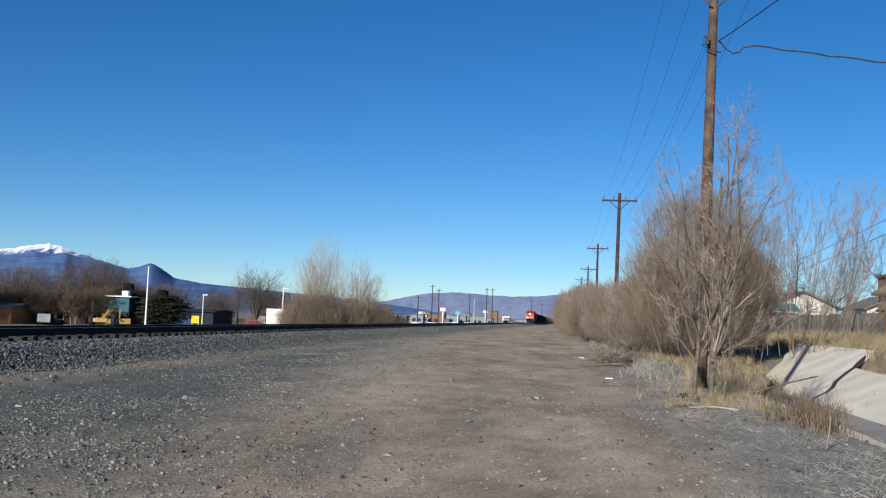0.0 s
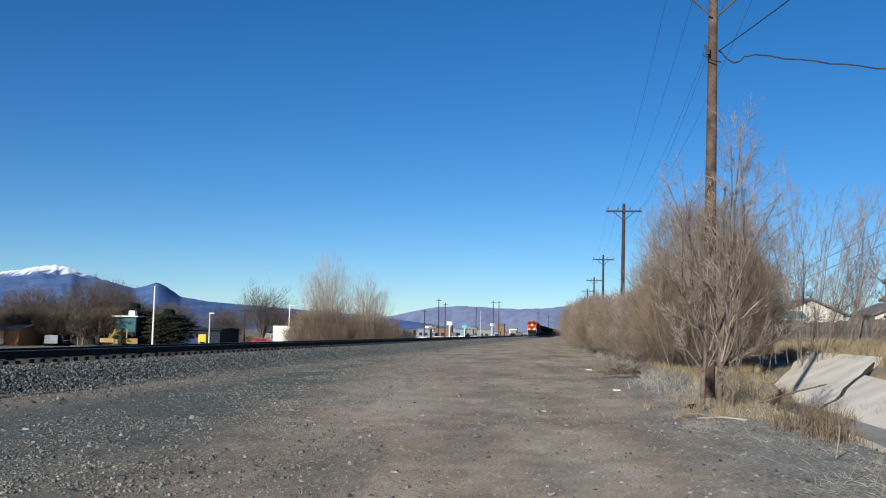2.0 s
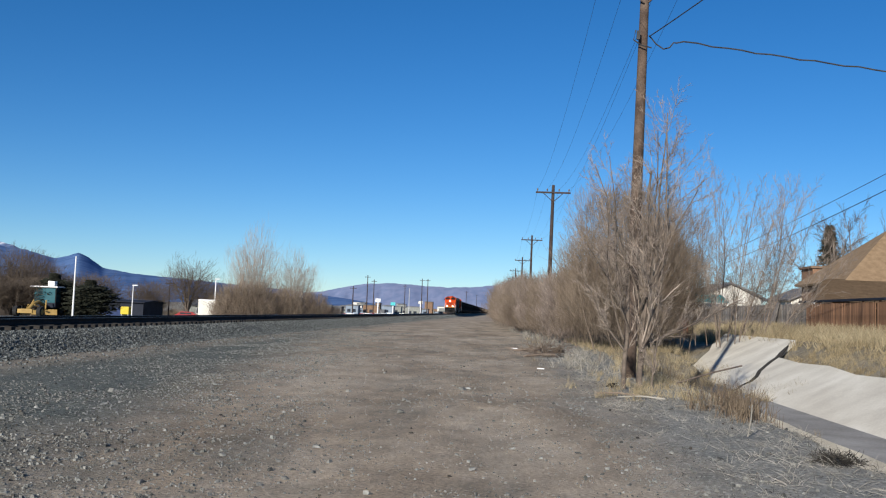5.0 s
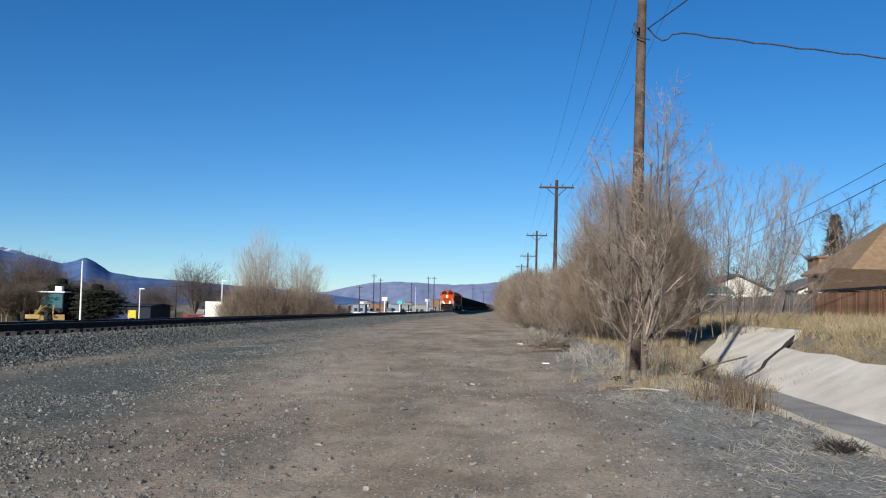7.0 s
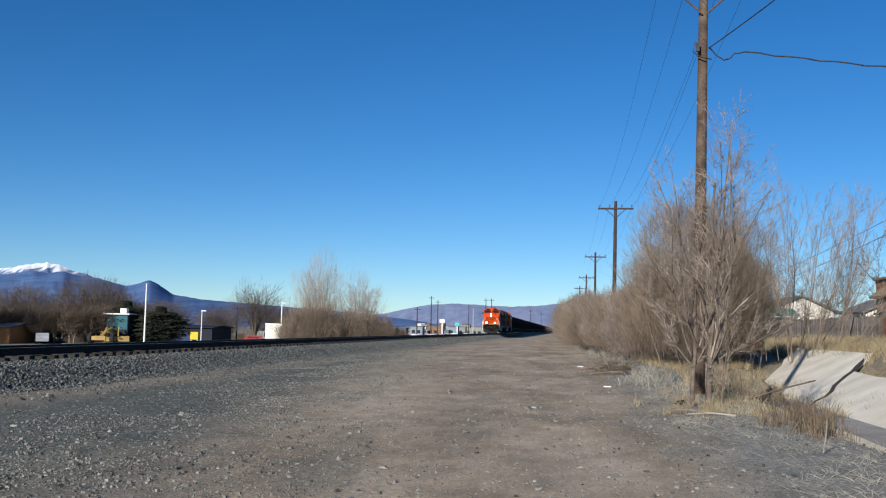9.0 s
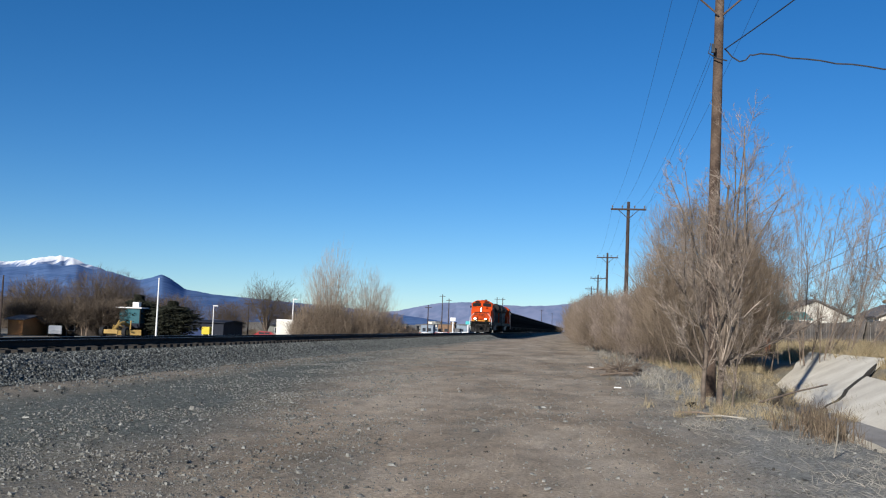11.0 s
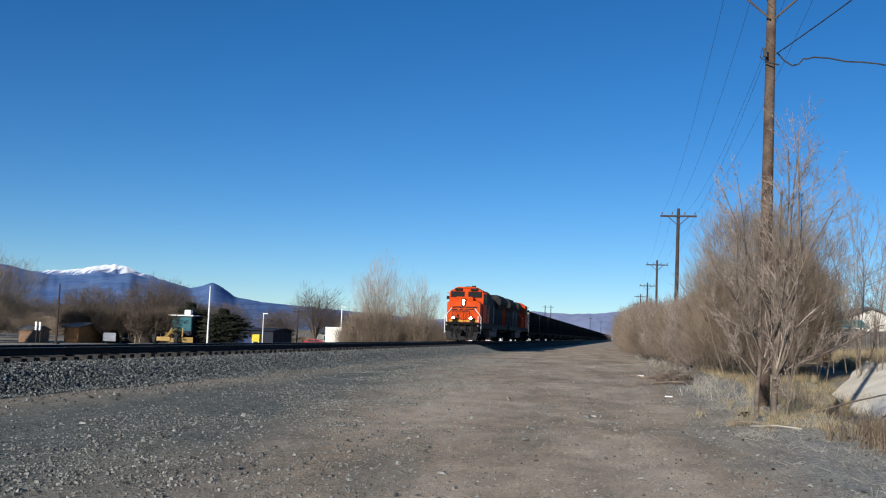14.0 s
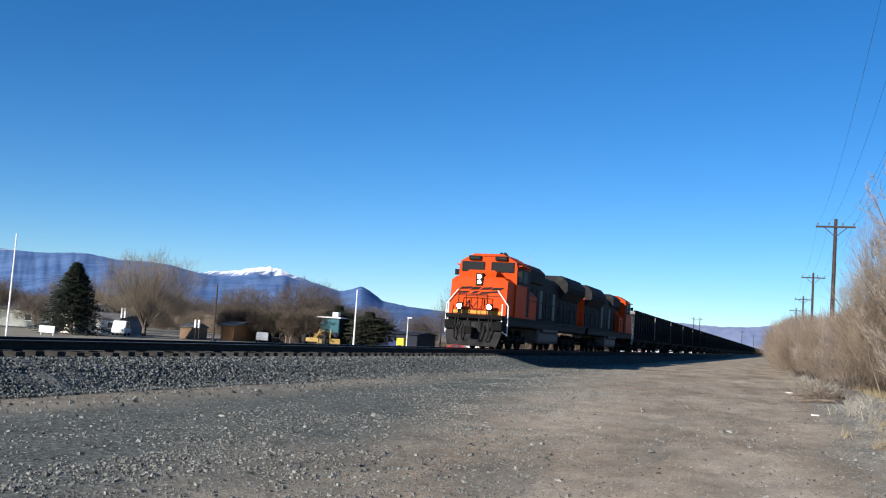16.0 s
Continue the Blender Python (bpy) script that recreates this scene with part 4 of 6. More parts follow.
def twig_dome(name, seed, at, h, w, foot, n, twig_len, fine, label, category, group="", twig=M_TWIGFAR, limbs=8, trunk_r=0.02, upright=0.6, lump=0.28, wood=M_BARK, rz=0.0):
    """A rounded leafless crown of many fine twigs over branching limbs; foot: the crown's lower edge."""
    r = random.Random(seed)
    t = thing(name, label, category, group, at=at, rz=rz)
    spec_min[0] = fine * 1.6
    out = [[], []]
    for k in range(limbs):
        a = 6.283 * (k + r.random()) / limbs
        sp = 0.5 * w / h * r.uniform(0.3, 1.25)
        o = (0.0, 0.0, 0.0) if foot > 0.8 else (0.3 * w * r.uniform(0, 1) * math.cos(a), 0.3 * w * r.uniform(0, 1) * math.sin(a), 0.0)
        d = Vector((math.cos(a) * sp, math.sin(a) * sp, 1)).normalized()
        grow(r, out, (o[0], o[1], max(0.0, foot * 0.6 - 0.3) if foot > 0.8 else -0.1), tuple(d), h * 0.72 * r.uniform(0.8, 1.1), trunk_r * h * 0.5, 0, [(7, 0.42, 34, 6, 0.07, 0.02, 0.2), (0, 0, 0, 4, 0.09, 0.04, 0)], 0.2)
    if foot > 0.8:
        out[0].append((0, 0, -0.2, 0.03, 0.0, foot, trunk_r * h, trunk_r * h * 0.75))
    V, F = tubes(out[0] + out[1], 5)
    tr = new("trunk", fast_mesh("trunk", V, F, wood))
    tr.parent = t
    if foot < 0.8:
        tagged(tr, kind="stuff")
    segs = []
    c, hz = foot + (h - foot) * 0.42, (h - foot) * 0.58
    while len(segs) < 2 * n:
        v = Vector((r.gauss(0, 1), r.gauss(0, 1), r.gauss(0, 1))).normalized()
        k = 1 + lump * 2.2 * noise.noise(v * 2.3 + Vector((seed, 0, 0))) + 0.5 * lump * noise.noise(v * 6 + Vector((0, seed, 0)))
        q = r.random() ** 0.45 * k
        x, y, z = v.x * w * 0.5 * q, v.y * w * 0.5 * q, c + v.z * (hz if v.z > 0 else c - foot * 0.85) * q
        if z < 0.02 or noise.noise((x * 0.9, y * 0.9, z * 0.9 + seed)) < -0.32:
            continue
        L = twig_len * r.uniform(0.5, 1.3)
        dx, dy, dz = v.x * 0.55 + r.gauss(0, 0.35), v.y * 0.55 + r.gauss(0, 0.35), upright + v.z * 0.3 + r.gauss(0, 0.3)
        m = L / math.sqrt(dx * dx + dy * dy + dz * dz)
        dx, dy, dz = dx * m, dy * m, dz * m
        ex, ey, ez = x + dx * 0.5 + r.gauss(0, 0.06) * L, y + dy * 0.5 + r.gauss(0, 0.06) * L, z + dz * 0.5
        segs.append((x, y, z, ex, ey, ez, fine, fine * 0.8))
        segs.append((ex, ey, ez, x + dx, y + dy, z + dz, fine * 0.8, fine * 0.35))
    V, F = tubes(segs, 3)
    cr = new("crown", fast_mesh("crown", V, F, twig))
    cr.parent = t
    return t


# the thicket behind the pole
THICK = "dense rounded mass of leafless brown brush"
twig_dome("leafless_bush", 31, (5.7, 42, 0), 7.5, 5.7, 0.2, 30000, 0.55, 0.0055, THICK, "bush", "thicket by the poles", M_TWIGDENSE, 12, 0.01, 0.9, 0.16)
twig_dome("leafless_bush", 32, (7.5, 44.5, 0.1), 6.5, 4.2, 0.2, 16000, 0.55, 0.0055, THICK, "bush", "thicket by the poles", M_TWIGDENSE, 10, 0.01, 0.9, 0.2)
twig_dome("leafless_bush", 33, (4.6, 47, 0), 5.2, 4.0, 0.2, 10000, 0.55, 0.006, THICK, "bush", "thicket by the poles", M_TWIGDENSE, 8, 0.01, 0.9, 0.2)
b1 = twig_dome("leafless_bush", 35, (3.9, 52, 0), 3.7, 3.6, 0.1, 6500, 0.6, 0.007, "pale leafless brush beside the dirt road", "bush", "brush along the track", M_TWIG, 8, 0.012, 0.9, 0.25)
b2 = twig_dome("leafless_bush", 36, (3.6, 57, 0), 4.0, 4.2, 0.1, 7000, 0.6, 0.007, "reddish-brown leafless brush beside the dirt road", "bush", "brush along the track", M_TWIGDENSE, 8, 0.012, 0.9, 0.25)
br = random.Random(8)
for i in range(24):
    y = 62 + i * 5.0 + br.uniform(-1.5, 1.5)
    x = (4.1 - 0.0465 * (y - 42) if y < 98 else 1.6) + br.uniform(-0.3, 1.0)
    s = br.uniform(0.95, 1.15) * (1 + 0.006 * (min(y, 110) - 60))
    copy_thing((b1, b2)[i % 2], pose(x, y, 0, 0, 0, br.uniform(0, 360))).scale = (s, s, s * br.uniform(0.85, 1.05))
for i in range(14):
    y = 60 + i * 8
    s = br.uniform(1.0, 1.35)
    copy_thing((b2, b1)[i % 2], pose(6.0 + br.uniform(-1.2, 2.5), y, 0.2, 0, 0, 70 * i)).scale = (s, s, s)

# bare trees behind the fence
yr = random.Random(52)
YARD_LIMBS = [(11, 0.46, 36, 8, 0.09, 0.03, 0.2), (9, 0.5, 36, 5, 0.12, 0.03, 0.12), (9, 0.5, 36, 4, 0.12, 0.02, 0.1), (0, 0, 0, 2, 0.1, 0.0, 0)]
tb = bare_tree("bare_tree", 52, (31, 88, 1.0), [((0, 0, -0.2), (0.02, 0, 1), 9.5, 0.2)] + fan(yr, 6, 0.75, 9.5, 0.12, base=0.3), YARD_LIMBS, "leafless deciduous yard tree with branching dark limbs", "tree", 0.011, wood=M_SHRUBBARK, twig=M_TWIGFAR, group="bare trees", split=2)
copy_thing(tb, pose(39, 92, 1.0, 0, 0, 130))
copy_thing(tb, pose(34.5, 100, 1.0, 0, 0, 220)).scale = (0.9, 0.9, 0.95)
copy_thing(tb, pose(27.5, 112, 1.0, 0, 0, 20)).scale = (0.8, 0.8, 0.62)

# ---- trees beyond the track ----
tc = twig_dome("bare_tree", 61, (-82.0, 110, LEFT_Z), 10.9, 12.5, 2.2, 11000, 1.2, 0.0115, "large spreading leafless tree with a brown crown", "tree", "bare trees", M_TWIGMID, 12, 0.03, 0.9, 0.3, wood=M_SHRUBBARK)
td = twig_dome("bare_tree", 62, (-90, 150, LEFT_Z), 8.9, 12.5, 1.8, 5000, 1.1, 0.022, "spreading leafless tree with a dark brown crown", "tree", "bare trees", M_TWIGFAR, 9, 0.022, 0.6, 0.22)
copy_thing(td, pose(-78.5, 150, LEFT_Z, 0, 0, 100)).scale = (0.95, 0.95, 1.16)
for x, y, s, a in ((-97, 128, 0.7, 40), (-106, 140, 0.9, 200), (-88, 104, 0.42, 160), (-63, 168, 0.7, 10), (-58, 190, 0.75, 66), (-118, 138, 1.0, 20), (-84, 170, 1.0, 300), (-112, 112, 0.8, 140), (-97, 106, 0.55, 15), (-72, 142, 0.65, 250), (-105, 102, 0.6, 310)):
    copy_thing(td, pose(x, y, LEFT_Z, 0, 0, a)).scale = (s, s, s)
twig_dome("bare_tree", 63, (-53.2, 160, LEFT_Z), 9.6, 9.2, 2.4, 3000, 1.2, 0.017, "dark leafless tree with crooked limbs", "tree", "bare trees", M_TWIGFAR, 10, 0.034, 0.5, 0.45, wood=M_SHRUBBARK)
# tall pale cottonwoods with brush at their feet
M_PALEBARK = material("pale_cottonwood_bark", [(0.26, 0.215, 0.17), (0.42, 0.36, 0.3)], 0.95, 3, bump=0.3, fine=20)
cw = twig_dome("cottonwood", 71, (-31.4, 120, LEFT_Z), 11.7, 6.4, 1.6, 3000, 1.5, 0.0095, "tall pale leafless cottonwood clump", "tree", "cottonwoods", M_TWIGPALE, 14, 0.018, 1.5, 0.3, wood=M_PALEBARK)
copy_thing(cw, pose(-26.4, 122, LEFT_Z, 0, 0, 140)).scale = (0.85, 0.85, 0.8)
bz3 = twig_dome("leafless_bush", 73, (-32.5, 116, LEFT_Z), 5.4, 5.6, 0.2, 4200, 0.9, 0.018, "brown leafless brush under tall bare trees", "bush", "brush under the cottonwoods", M_TWIGDENSE, 8, 0.012, 0.9, 0.22)
for x, y, s, a in ((-29.6, 115, 1.0, 60), (-26.4, 117, 0.9, 120), (-23.8, 120, 0.85, 200), (-35, 121, 0.7, 20), (-22.5, 128, 0.55, 280)):
    copy_thing(bz3, pose(x, y, LEFT_Z, 0, 0, a)).scale = (s, s, s)
# row of lopped trees forming a flat brown hedge
hd = twig_dome("lopped_tree", 81, (-78, 125, LEFT_Z), 4.4, 3.6, 1.7, 2400, 0.6, 0.02, "lopped leafless tree with a flat brown crown in a row", "tree", "row of lopped trees", M_TWIGFAR, 7, 0.03, 0.3, 0.2)
for i in range(1, 9):
    copy_thing(hd, pose(-78 + i * 1.75, 125 + (i % 3), LEFT_Z, 0, 0, 57 * i)).scale = (1.05, 1.05, 1.0 + 0.06 * (i % 3))


def conifer(name, seed, at, h, w, n, mat, label, group="", droop=-0.25, tuft=0.35, round_top=False):
    """A trunk and many drooping sprays of needles in whorls, uneven in reach."""
    r = random.Random(seed)
    t = thing(name, label, "tree", group, at=at)
    V, F = tubes([(0, 0, -0.2, 0, 0, h * 0.95, 0.03 * h, 0.005 * h)], 7)
    tr = new("trunk", fast_mesh("trunk", V, F, M_BARK))
    tr.parent = t
    segs = []
    for _ in range(n):
        f = r.random() ** 0.8
        z = h * (0.06 + 0.92 * f)
        a = r.uniform(0, 6.283)
        reach = w * 0.5 * (math.sqrt(max(0.0, 1 - (2 * f - 0.75) ** 2)) * 0.95 + 0.05 if round_top else (1 - f) ** 0.75) * r.uniform(0.45, 1.2) * (1 + 0.22 * noise.noise((math.cos(a) * 1.5, math.sin(a) * 1.5, f * 5 + seed))) + 0.12
        for k in range(7):
            q0 = reach * (0.25 + 0.75 * k / 7)
            for _ in range(2):
                b = a + r.gauss(0, 0.14)
                p = (q0 * math.cos(b), q0 * math.sin(b), z + droop * q0 + r.gauss(0, 0.08))
                e = (p[0] + tuft * math.cos(b + r.gauss(0, 0.9)), p[1] + tuft * math.sin(b + r.gauss(0, 0.9)), p[2] + r.gauss(-0.05, 0.15) * tuft)
                segs.append((*p, *e, 0.06 * tuft / 0.35, 0.01))
    V, F = tubes(segs, 3)
    cr = new("crown", fast_mesh("crown", V, F, mat))
    cr.parent = t
    return t


conifer("spruce", 91, (-81.4, 95, LEFT_Z), 8.9, 9.4, 1100, M_NEEDLE, "dark green spruce with wide drooping boughs")
ju = conifer("juniper", 92, (-62.4, 130, LEFT_Z), 6.2, 7.2, 700, M_JUNIPER, "round dark green juniper tree beyond the track", "junipers", droop=0.05, tuft=0.5, round_top=True)
copy_thing(ju, pose(-57.2, 130, LEFT_Z, 0, 0, 90)).scale = (1.05, 1.05, 0.88)
conifer("fir_tree", 93, (35.5, 105, 1.0), 11.5, 5.0, 500, M_JUNIPER, "dull green fir behind the houses")


# ---- concrete ditch lining, bank, fence and houses ----
def slope_panel(name, outline, lift, thick, mat, parent=None, label=""):
    """A slab on the far ditch bank; outline in (metres along the track, share of the slope)."""
    bm = bmesh.new()
    up = Vector((-0.46, 0, 0.888))
    pts = [Vector((7.75 + 3.15 * s, y, -0.76 + 3.15 * 0.52 * s)) + up * lift for y, s in outline]
    a = [bm.verts.new(p) for p in pts]
    b = [bm.verts.new(p - up * thick) for p in pts]
    bm.faces.new(a)
    bm.faces.new(b[::-1])
    k = len(a)
    for i in range(k):
        bm.faces.new((a[i], b[i], b[(i + 1) % k], a[(i + 1) % k]))
    bmesh.ops.recalc_face_normals(bm, faces=bm.faces[:])
    return part(name, bm, mat, parent, label)


lining = thing("ditch_lining", "cracked pale concrete slabs lining the ditch bank", "concrete slabs", kind="structure")
jr = random.Random(2)
crack = [(31.4 + 4.4 * s + jr.uniform(-0.22, 0.22), s) for s in [i / 11 for i in range(12)]]
left_end = [(46.6, 1.0), (45.6, 0.86), (45.0, 0.7), (43.4, 0.55), (42.6, 0.4), (41.3, 0.2), (40.5, 0.0)]
slope_panel("slab", crack + left_end, 0.05, 0.16, M_CONCRETE, lining)
low = [(y - 0.2 - 0.25 * s - 0.16 * jr.random(), s) for y, s in crack if s < 0.72]
edge = [(31.0, 0.60), (28.6, 0.63), (26.0, 0.57), (23.5, 0.6), (21.0, 0.55), (16.2, 0.58)]
slope_panel("slab", low + edge + [(16.2, 0.0)], 0.06, 0.16, M_CONCRETE, lining)
# dark filler strip in the gap, standing in for the crack's shade
slope_panel("crack_soil", [(y + 0.05, s) for y, s in crack if s < 0.95] + [(y - 0.05, s) for y, s in reversed(low)], 0.052, 0.05, M_CLOD, lining, "dark strip for the shade in the open crack")
slope_panel("slab", [(16.1, 0.0), (16.1, 0.58), (10, 0.6), (2, 0.58), (2, 0.0)], 0.06, 0.16, M_CONCRETE, lining)
fl = bmesh.new()
fp = [(7.8, 2), (7.8, 40), (6.9, 40), (6.6, 31), (6.35, 27), (6.3, 22), (6.0, 18), (6.1, 12), (5.9, 2)]
va = [fl.verts.new((x, y, -0.70)) for x, y in fp]
vb = [fl.verts.new((x, y, -0.9)) for x, y in fp]
fl.faces.new(va)
for i in range(len(fp)):
    fl.faces.new((va[i], vb[i], vb[(i + 1) % len(fp)], va[(i + 1) % len(fp)]))
bmesh.ops.recalc_face_normals(fl, faces=fl.faces[:])
# ditch floor in a darker grey than the slabs
part("ditch_floor", fl, material("silted_concrete", [(0.2, 0.185, 0.165), (0.33, 0.31, 0.28)], 0.95, 0.9, bump=0.3, fine=16), lining, "grey ditch floor, darker than the slabs")

lip = bmesh.new()
jl = random.Random(15)
va = []
for i in range(40):
    y = 3 + i
    x = 5.62 + 0.012 * (y - 17) + 0.05 * jl.uniform(-1, 1)
    va.append([lip.verts.new(c) for c in ((x - 0.03, y, -0.42), (x + 0.26, y, -0.55), (x + 0.3, y, -0.9), (x - 0.1, y, -0.9))])
for a, b in zip(va, va[1:]):
    for k in range(4):
        lip.faces.new((a[k], b[k], b[(k + 1) % 4], a[(k + 1) % 4]))
lip.faces.new(va[0])
lip.faces.new(va[-1][::-1])
bmesh.ops.recalc_face_normals(lip, faces=lip.faces[:])
part("near_lip", lip, M_CONCRETE, lining, "pale broken concrete lip of the ditch floor")

M_FENCEGREY = material("weathered_grey_board", [(0.13, 0.115, 0.10), (0.24, 0.215, 0.19)], 0.95, 1.5, bump=0.3, fine=20, vary=0.35)
M_FENCERED = material("rust_brown_board", [(0.15, 0.08, 0.045), (0.26, 0.14, 0.078)], 0.95, 1.5, bump=0.3, fine=20, vary=0.3)
M_ROOFTAN = material("tan_shingles", [(0.2, 0.13, 0.072), (0.28, 0.19, 0.11)], 0.95, 2.5, bump=0.5, fine=9)
M_ROOFGREY = material("grey_shingles", [(0.085, 0.085, 0.09), (0.15, 0.15, 0.155)], 0.95, 1.5, bump=0.4, fine=8)
M_WALLWHITE = material("cream_siding", [(0.55, 0.52, 0.45), (0.68, 0.65, 0.58)], 0.9, 1.0, bump=0.1, fine=9)
M_WALLBROWN = material("brown_siding", [(0.15, 0.09, 0.055), (0.24, 0.15, 0.095)], 0.9, 1.0, bump=0.2, fine=9)
M_WALLDARK = material("dark_brown_siding", [(0.022, 0.017, 0.014), (0.045, 0.035, 0.028)], 0.9, 1.0, bump=0.2, fine=9)
M_WALLORANGE = material("orange_brown_cladding", [(0.32, 0.14, 0.05), (0.46, 0.21, 0.08)], 0.9, 0.8, bump=0.2, fine=9)
M_WALLBLUE = material("pale_blue_siding", [(0.16, 0.2, 0.25), (0.24, 0.28, 0.33)], 0.9, 1.0, bump=0.1, fine=9)
M_WALLNAVY = material("dark_navy_cladding", [(0.008, 0.011, 0.02), (0.018, 0.022, 0.034)], 0.8, 1.0, bump=0.1, fine=9)
M_WALLGREY = material("grey_green_siding", [(0.17, 0.175, 0.16), (0.27, 0.275, 0.25)], 0.9, 1.0, bump=0.1, fine=9)
M_TEAL = material("teal_awning", [(0.05, 0.36, 0.38), (0.09, 0.5, 0.5)], 0.7, 2, bump=0.1)
M_PANE = glass("window_pane", (0.025, 0.03, 0.04), 0.1)

# fence in sections of fifteen boards
fr = random.Random(12)
plank_g = boxed(-0.012, 0.012, -0.068, 0.068, 0.0, 1.75)
PLANK_MESH = {}
for key, mt in (("grey", M_FENCEGREY), ("red", M_FENCERED)):
    me = bpy.data.meshes.new("plank")
    plank_g.to_mesh(me)
    me.materials.append(mt)
    PLANK_MESH[key] = me
plank_g.free()
for k in range(30):
    y0 = 40 + k * 2.25
    key = "red" if y0 < 60 else "grey"
    z0 = ground_z(19, y0) - 0.05
    sec = thing("fence_section", "rust-brown upright-board fence panel above dry grass" if key == "red" else "weathered grey upright-board fence panel", "fence", "fence along the yards", at=(19, y0, z0), rz=fr.uniform(-0.6, 0.6))
    mt = M_FENCERED if key == "red" else M_FENCEGREY
    part("post", boxed(0.03, 0.13, -0.05, 0.05, -0.3, 1.85), mt, sec)
    for z in (0.35, 1.4):
        part("rail", boxed(0.015, 0.055, 0, 2.25, z, z + 0.09), mt, sec)
    for i in range(15):
        if fr.random() < 0.03:
            continue
        o = new("plank", PLANK_MESH[key])
        o.parent = sec
        o.matrix_basis = pose(fr.uniform(-0.01, 0.0), 0.075 + i * 0.15, fr.uniform(-0.05, 0.04), fr.gauss(0, 0.6), 0, fr.gauss(0, 1.5))
lean = tagged(part("leaning_board", boxed(-0.02, 0.02, -0.45, 0.45, 0, 2.0, 0.005), M_FENCEGREY), "grey sheet of wood leaning on the fence", "board")
lean.matrix_world = pose(18.55, 66.3, ground_z(18.5, 66) + 0.0, 14, 9, 0)
cap = tagged(part("timber_beam", boxed(18.9, 19.2, 48.0, 61.5, 2.86, 3.0, 0.02), M_WALLNAVY), "dark capping beam along the fence top", "beam")


def house(x0, x1, y0, y1, z0, h, rise, wall, roof, label, name="house", along="x", hip=0.0, over=0.4, windows=(), group="houses", doors=()):
    """A house with walls, a gable or hip roof, and windows on the side that faces the track."""
    t = thing(name, label, "house", group, at=(0, 0, 0))
    bm = bmesh.new()
    box(bm, x0, x1, y0, y1, z0 - 0.3, z0 + h)
    if not hip and rise:
        # gable ends
        if along == "x":
            for x, q in ((x0, 0.12), (x1 - 0.12, 0.12)):
                vs = [bm.verts.new(c) for c in ((x, y0, z0 + h), (x, y1, z0 + h), (x, (y0 + y1) / 2, z0 + h + rise * 0.96), (x + q, y0, z0 + h), (x + q, y1, z0 + h), (x + q, (y0 + y1) / 2, z0 + h + rise * 0.96))]
                bm.faces.new(vs[:3]), bm.faces.new(vs[3:][::-1])
                for i in range(3):
                    bm.faces.new((vs[i], vs[i + 3], vs[(i + 1) % 3 + 3], vs[(i + 1) % 3]))
        else:
            for y, q in ((y0, 0.12), (y1 - 0.12, 0.12)):
                vs = [bm.verts.new(c) for c in ((x0, y, z0 + h), (x1, y, z0 + h), ((x0 + x1) / 2, y, z0 + h + rise * 0.96), (x0, y + q, z0 + h), (x1, y + q, z0 + h), ((x0 + x1) / 2, y + q, z0 + h + rise * 0.96))]
                bm.faces.new(vs[:3]), bm.faces.new(vs[3:][::-1])
                for i in range(3):
                    bm.faces.new((vs[i], vs[i + 3], vs[(i + 1) % 3 + 3], vs[(i + 1) % 3]))
        bmesh.ops.recalc_face_normals(bm, faces=bm.faces[:])
    part("wall", bm, wall, t)
    bm = bmesh.new()
    a0, a1, b0, b1, e = x0 - over, x1 + over, y0 - over, y1 + over, z0 + h
    if along == "x":
        ym = (b0 + b1) / 2
        r0, r1 = (a0 + hip, ym, e + rise), (a1 - hip, ym, e + rise)
        c = [(a0, b0, e), (a1, b0, e), (a1, b1, e), (a0, b1, e), r0, r1]
        fs = [(0, 1, 5, 4), (2, 3, 4, 5), (3, 0, 4), (1, 2, 5)] if hip else [(0, 1, 5, 4), (2, 3, 4, 5)]
    else:
        xm = (a0 + a1) / 2
        c = [(a0, b0, e), (a1, b0, e), (a1, b1, e), (a0, b1, e), (xm, b0 + hip, e + rise), (xm, b1 - hip, e + rise)]
        fs = [(3, 0, 4, 5), (1, 2, 5, 4), (0, 1, 4), (2, 3, 5)] if hip else [(3, 0, 4, 5), (1, 2, 5, 4)]
    vs = [bm.verts.new(q) for q in c]
    for f in fs:
        bm.faces.new([vs[i] for i in f])
    bmesh.ops.recalc_face_normals(bm, faces=bm.faces[:])
    bmesh.ops.solidify(bm, geom=bm.faces[:], thickness=-0.16)
    part("roof", bm, roof, t)
    for x, z, w, hh in windows:
        f = part("window", boxed(x - w / 2 - 0.08, x + w / 2 + 0.08, y0 - 0.05, y0 + 0.02, z0 + z - 0.08, z0 + z + hh + 0.08), M_WHITE, t)
        part("pane", boxed(x - w / 2, x + w / 2, y0 - 0.065, y0 - 0.03, z0 + z, z0 + z + hh), M_PANE, f)
    for x, w, hh in doors:
        part("door", boxed(x - w / 2, x + w / 2, y0 - 0.06, y0 + 0.02, z0, z0 + hh), M_WHITE, t)
    return t


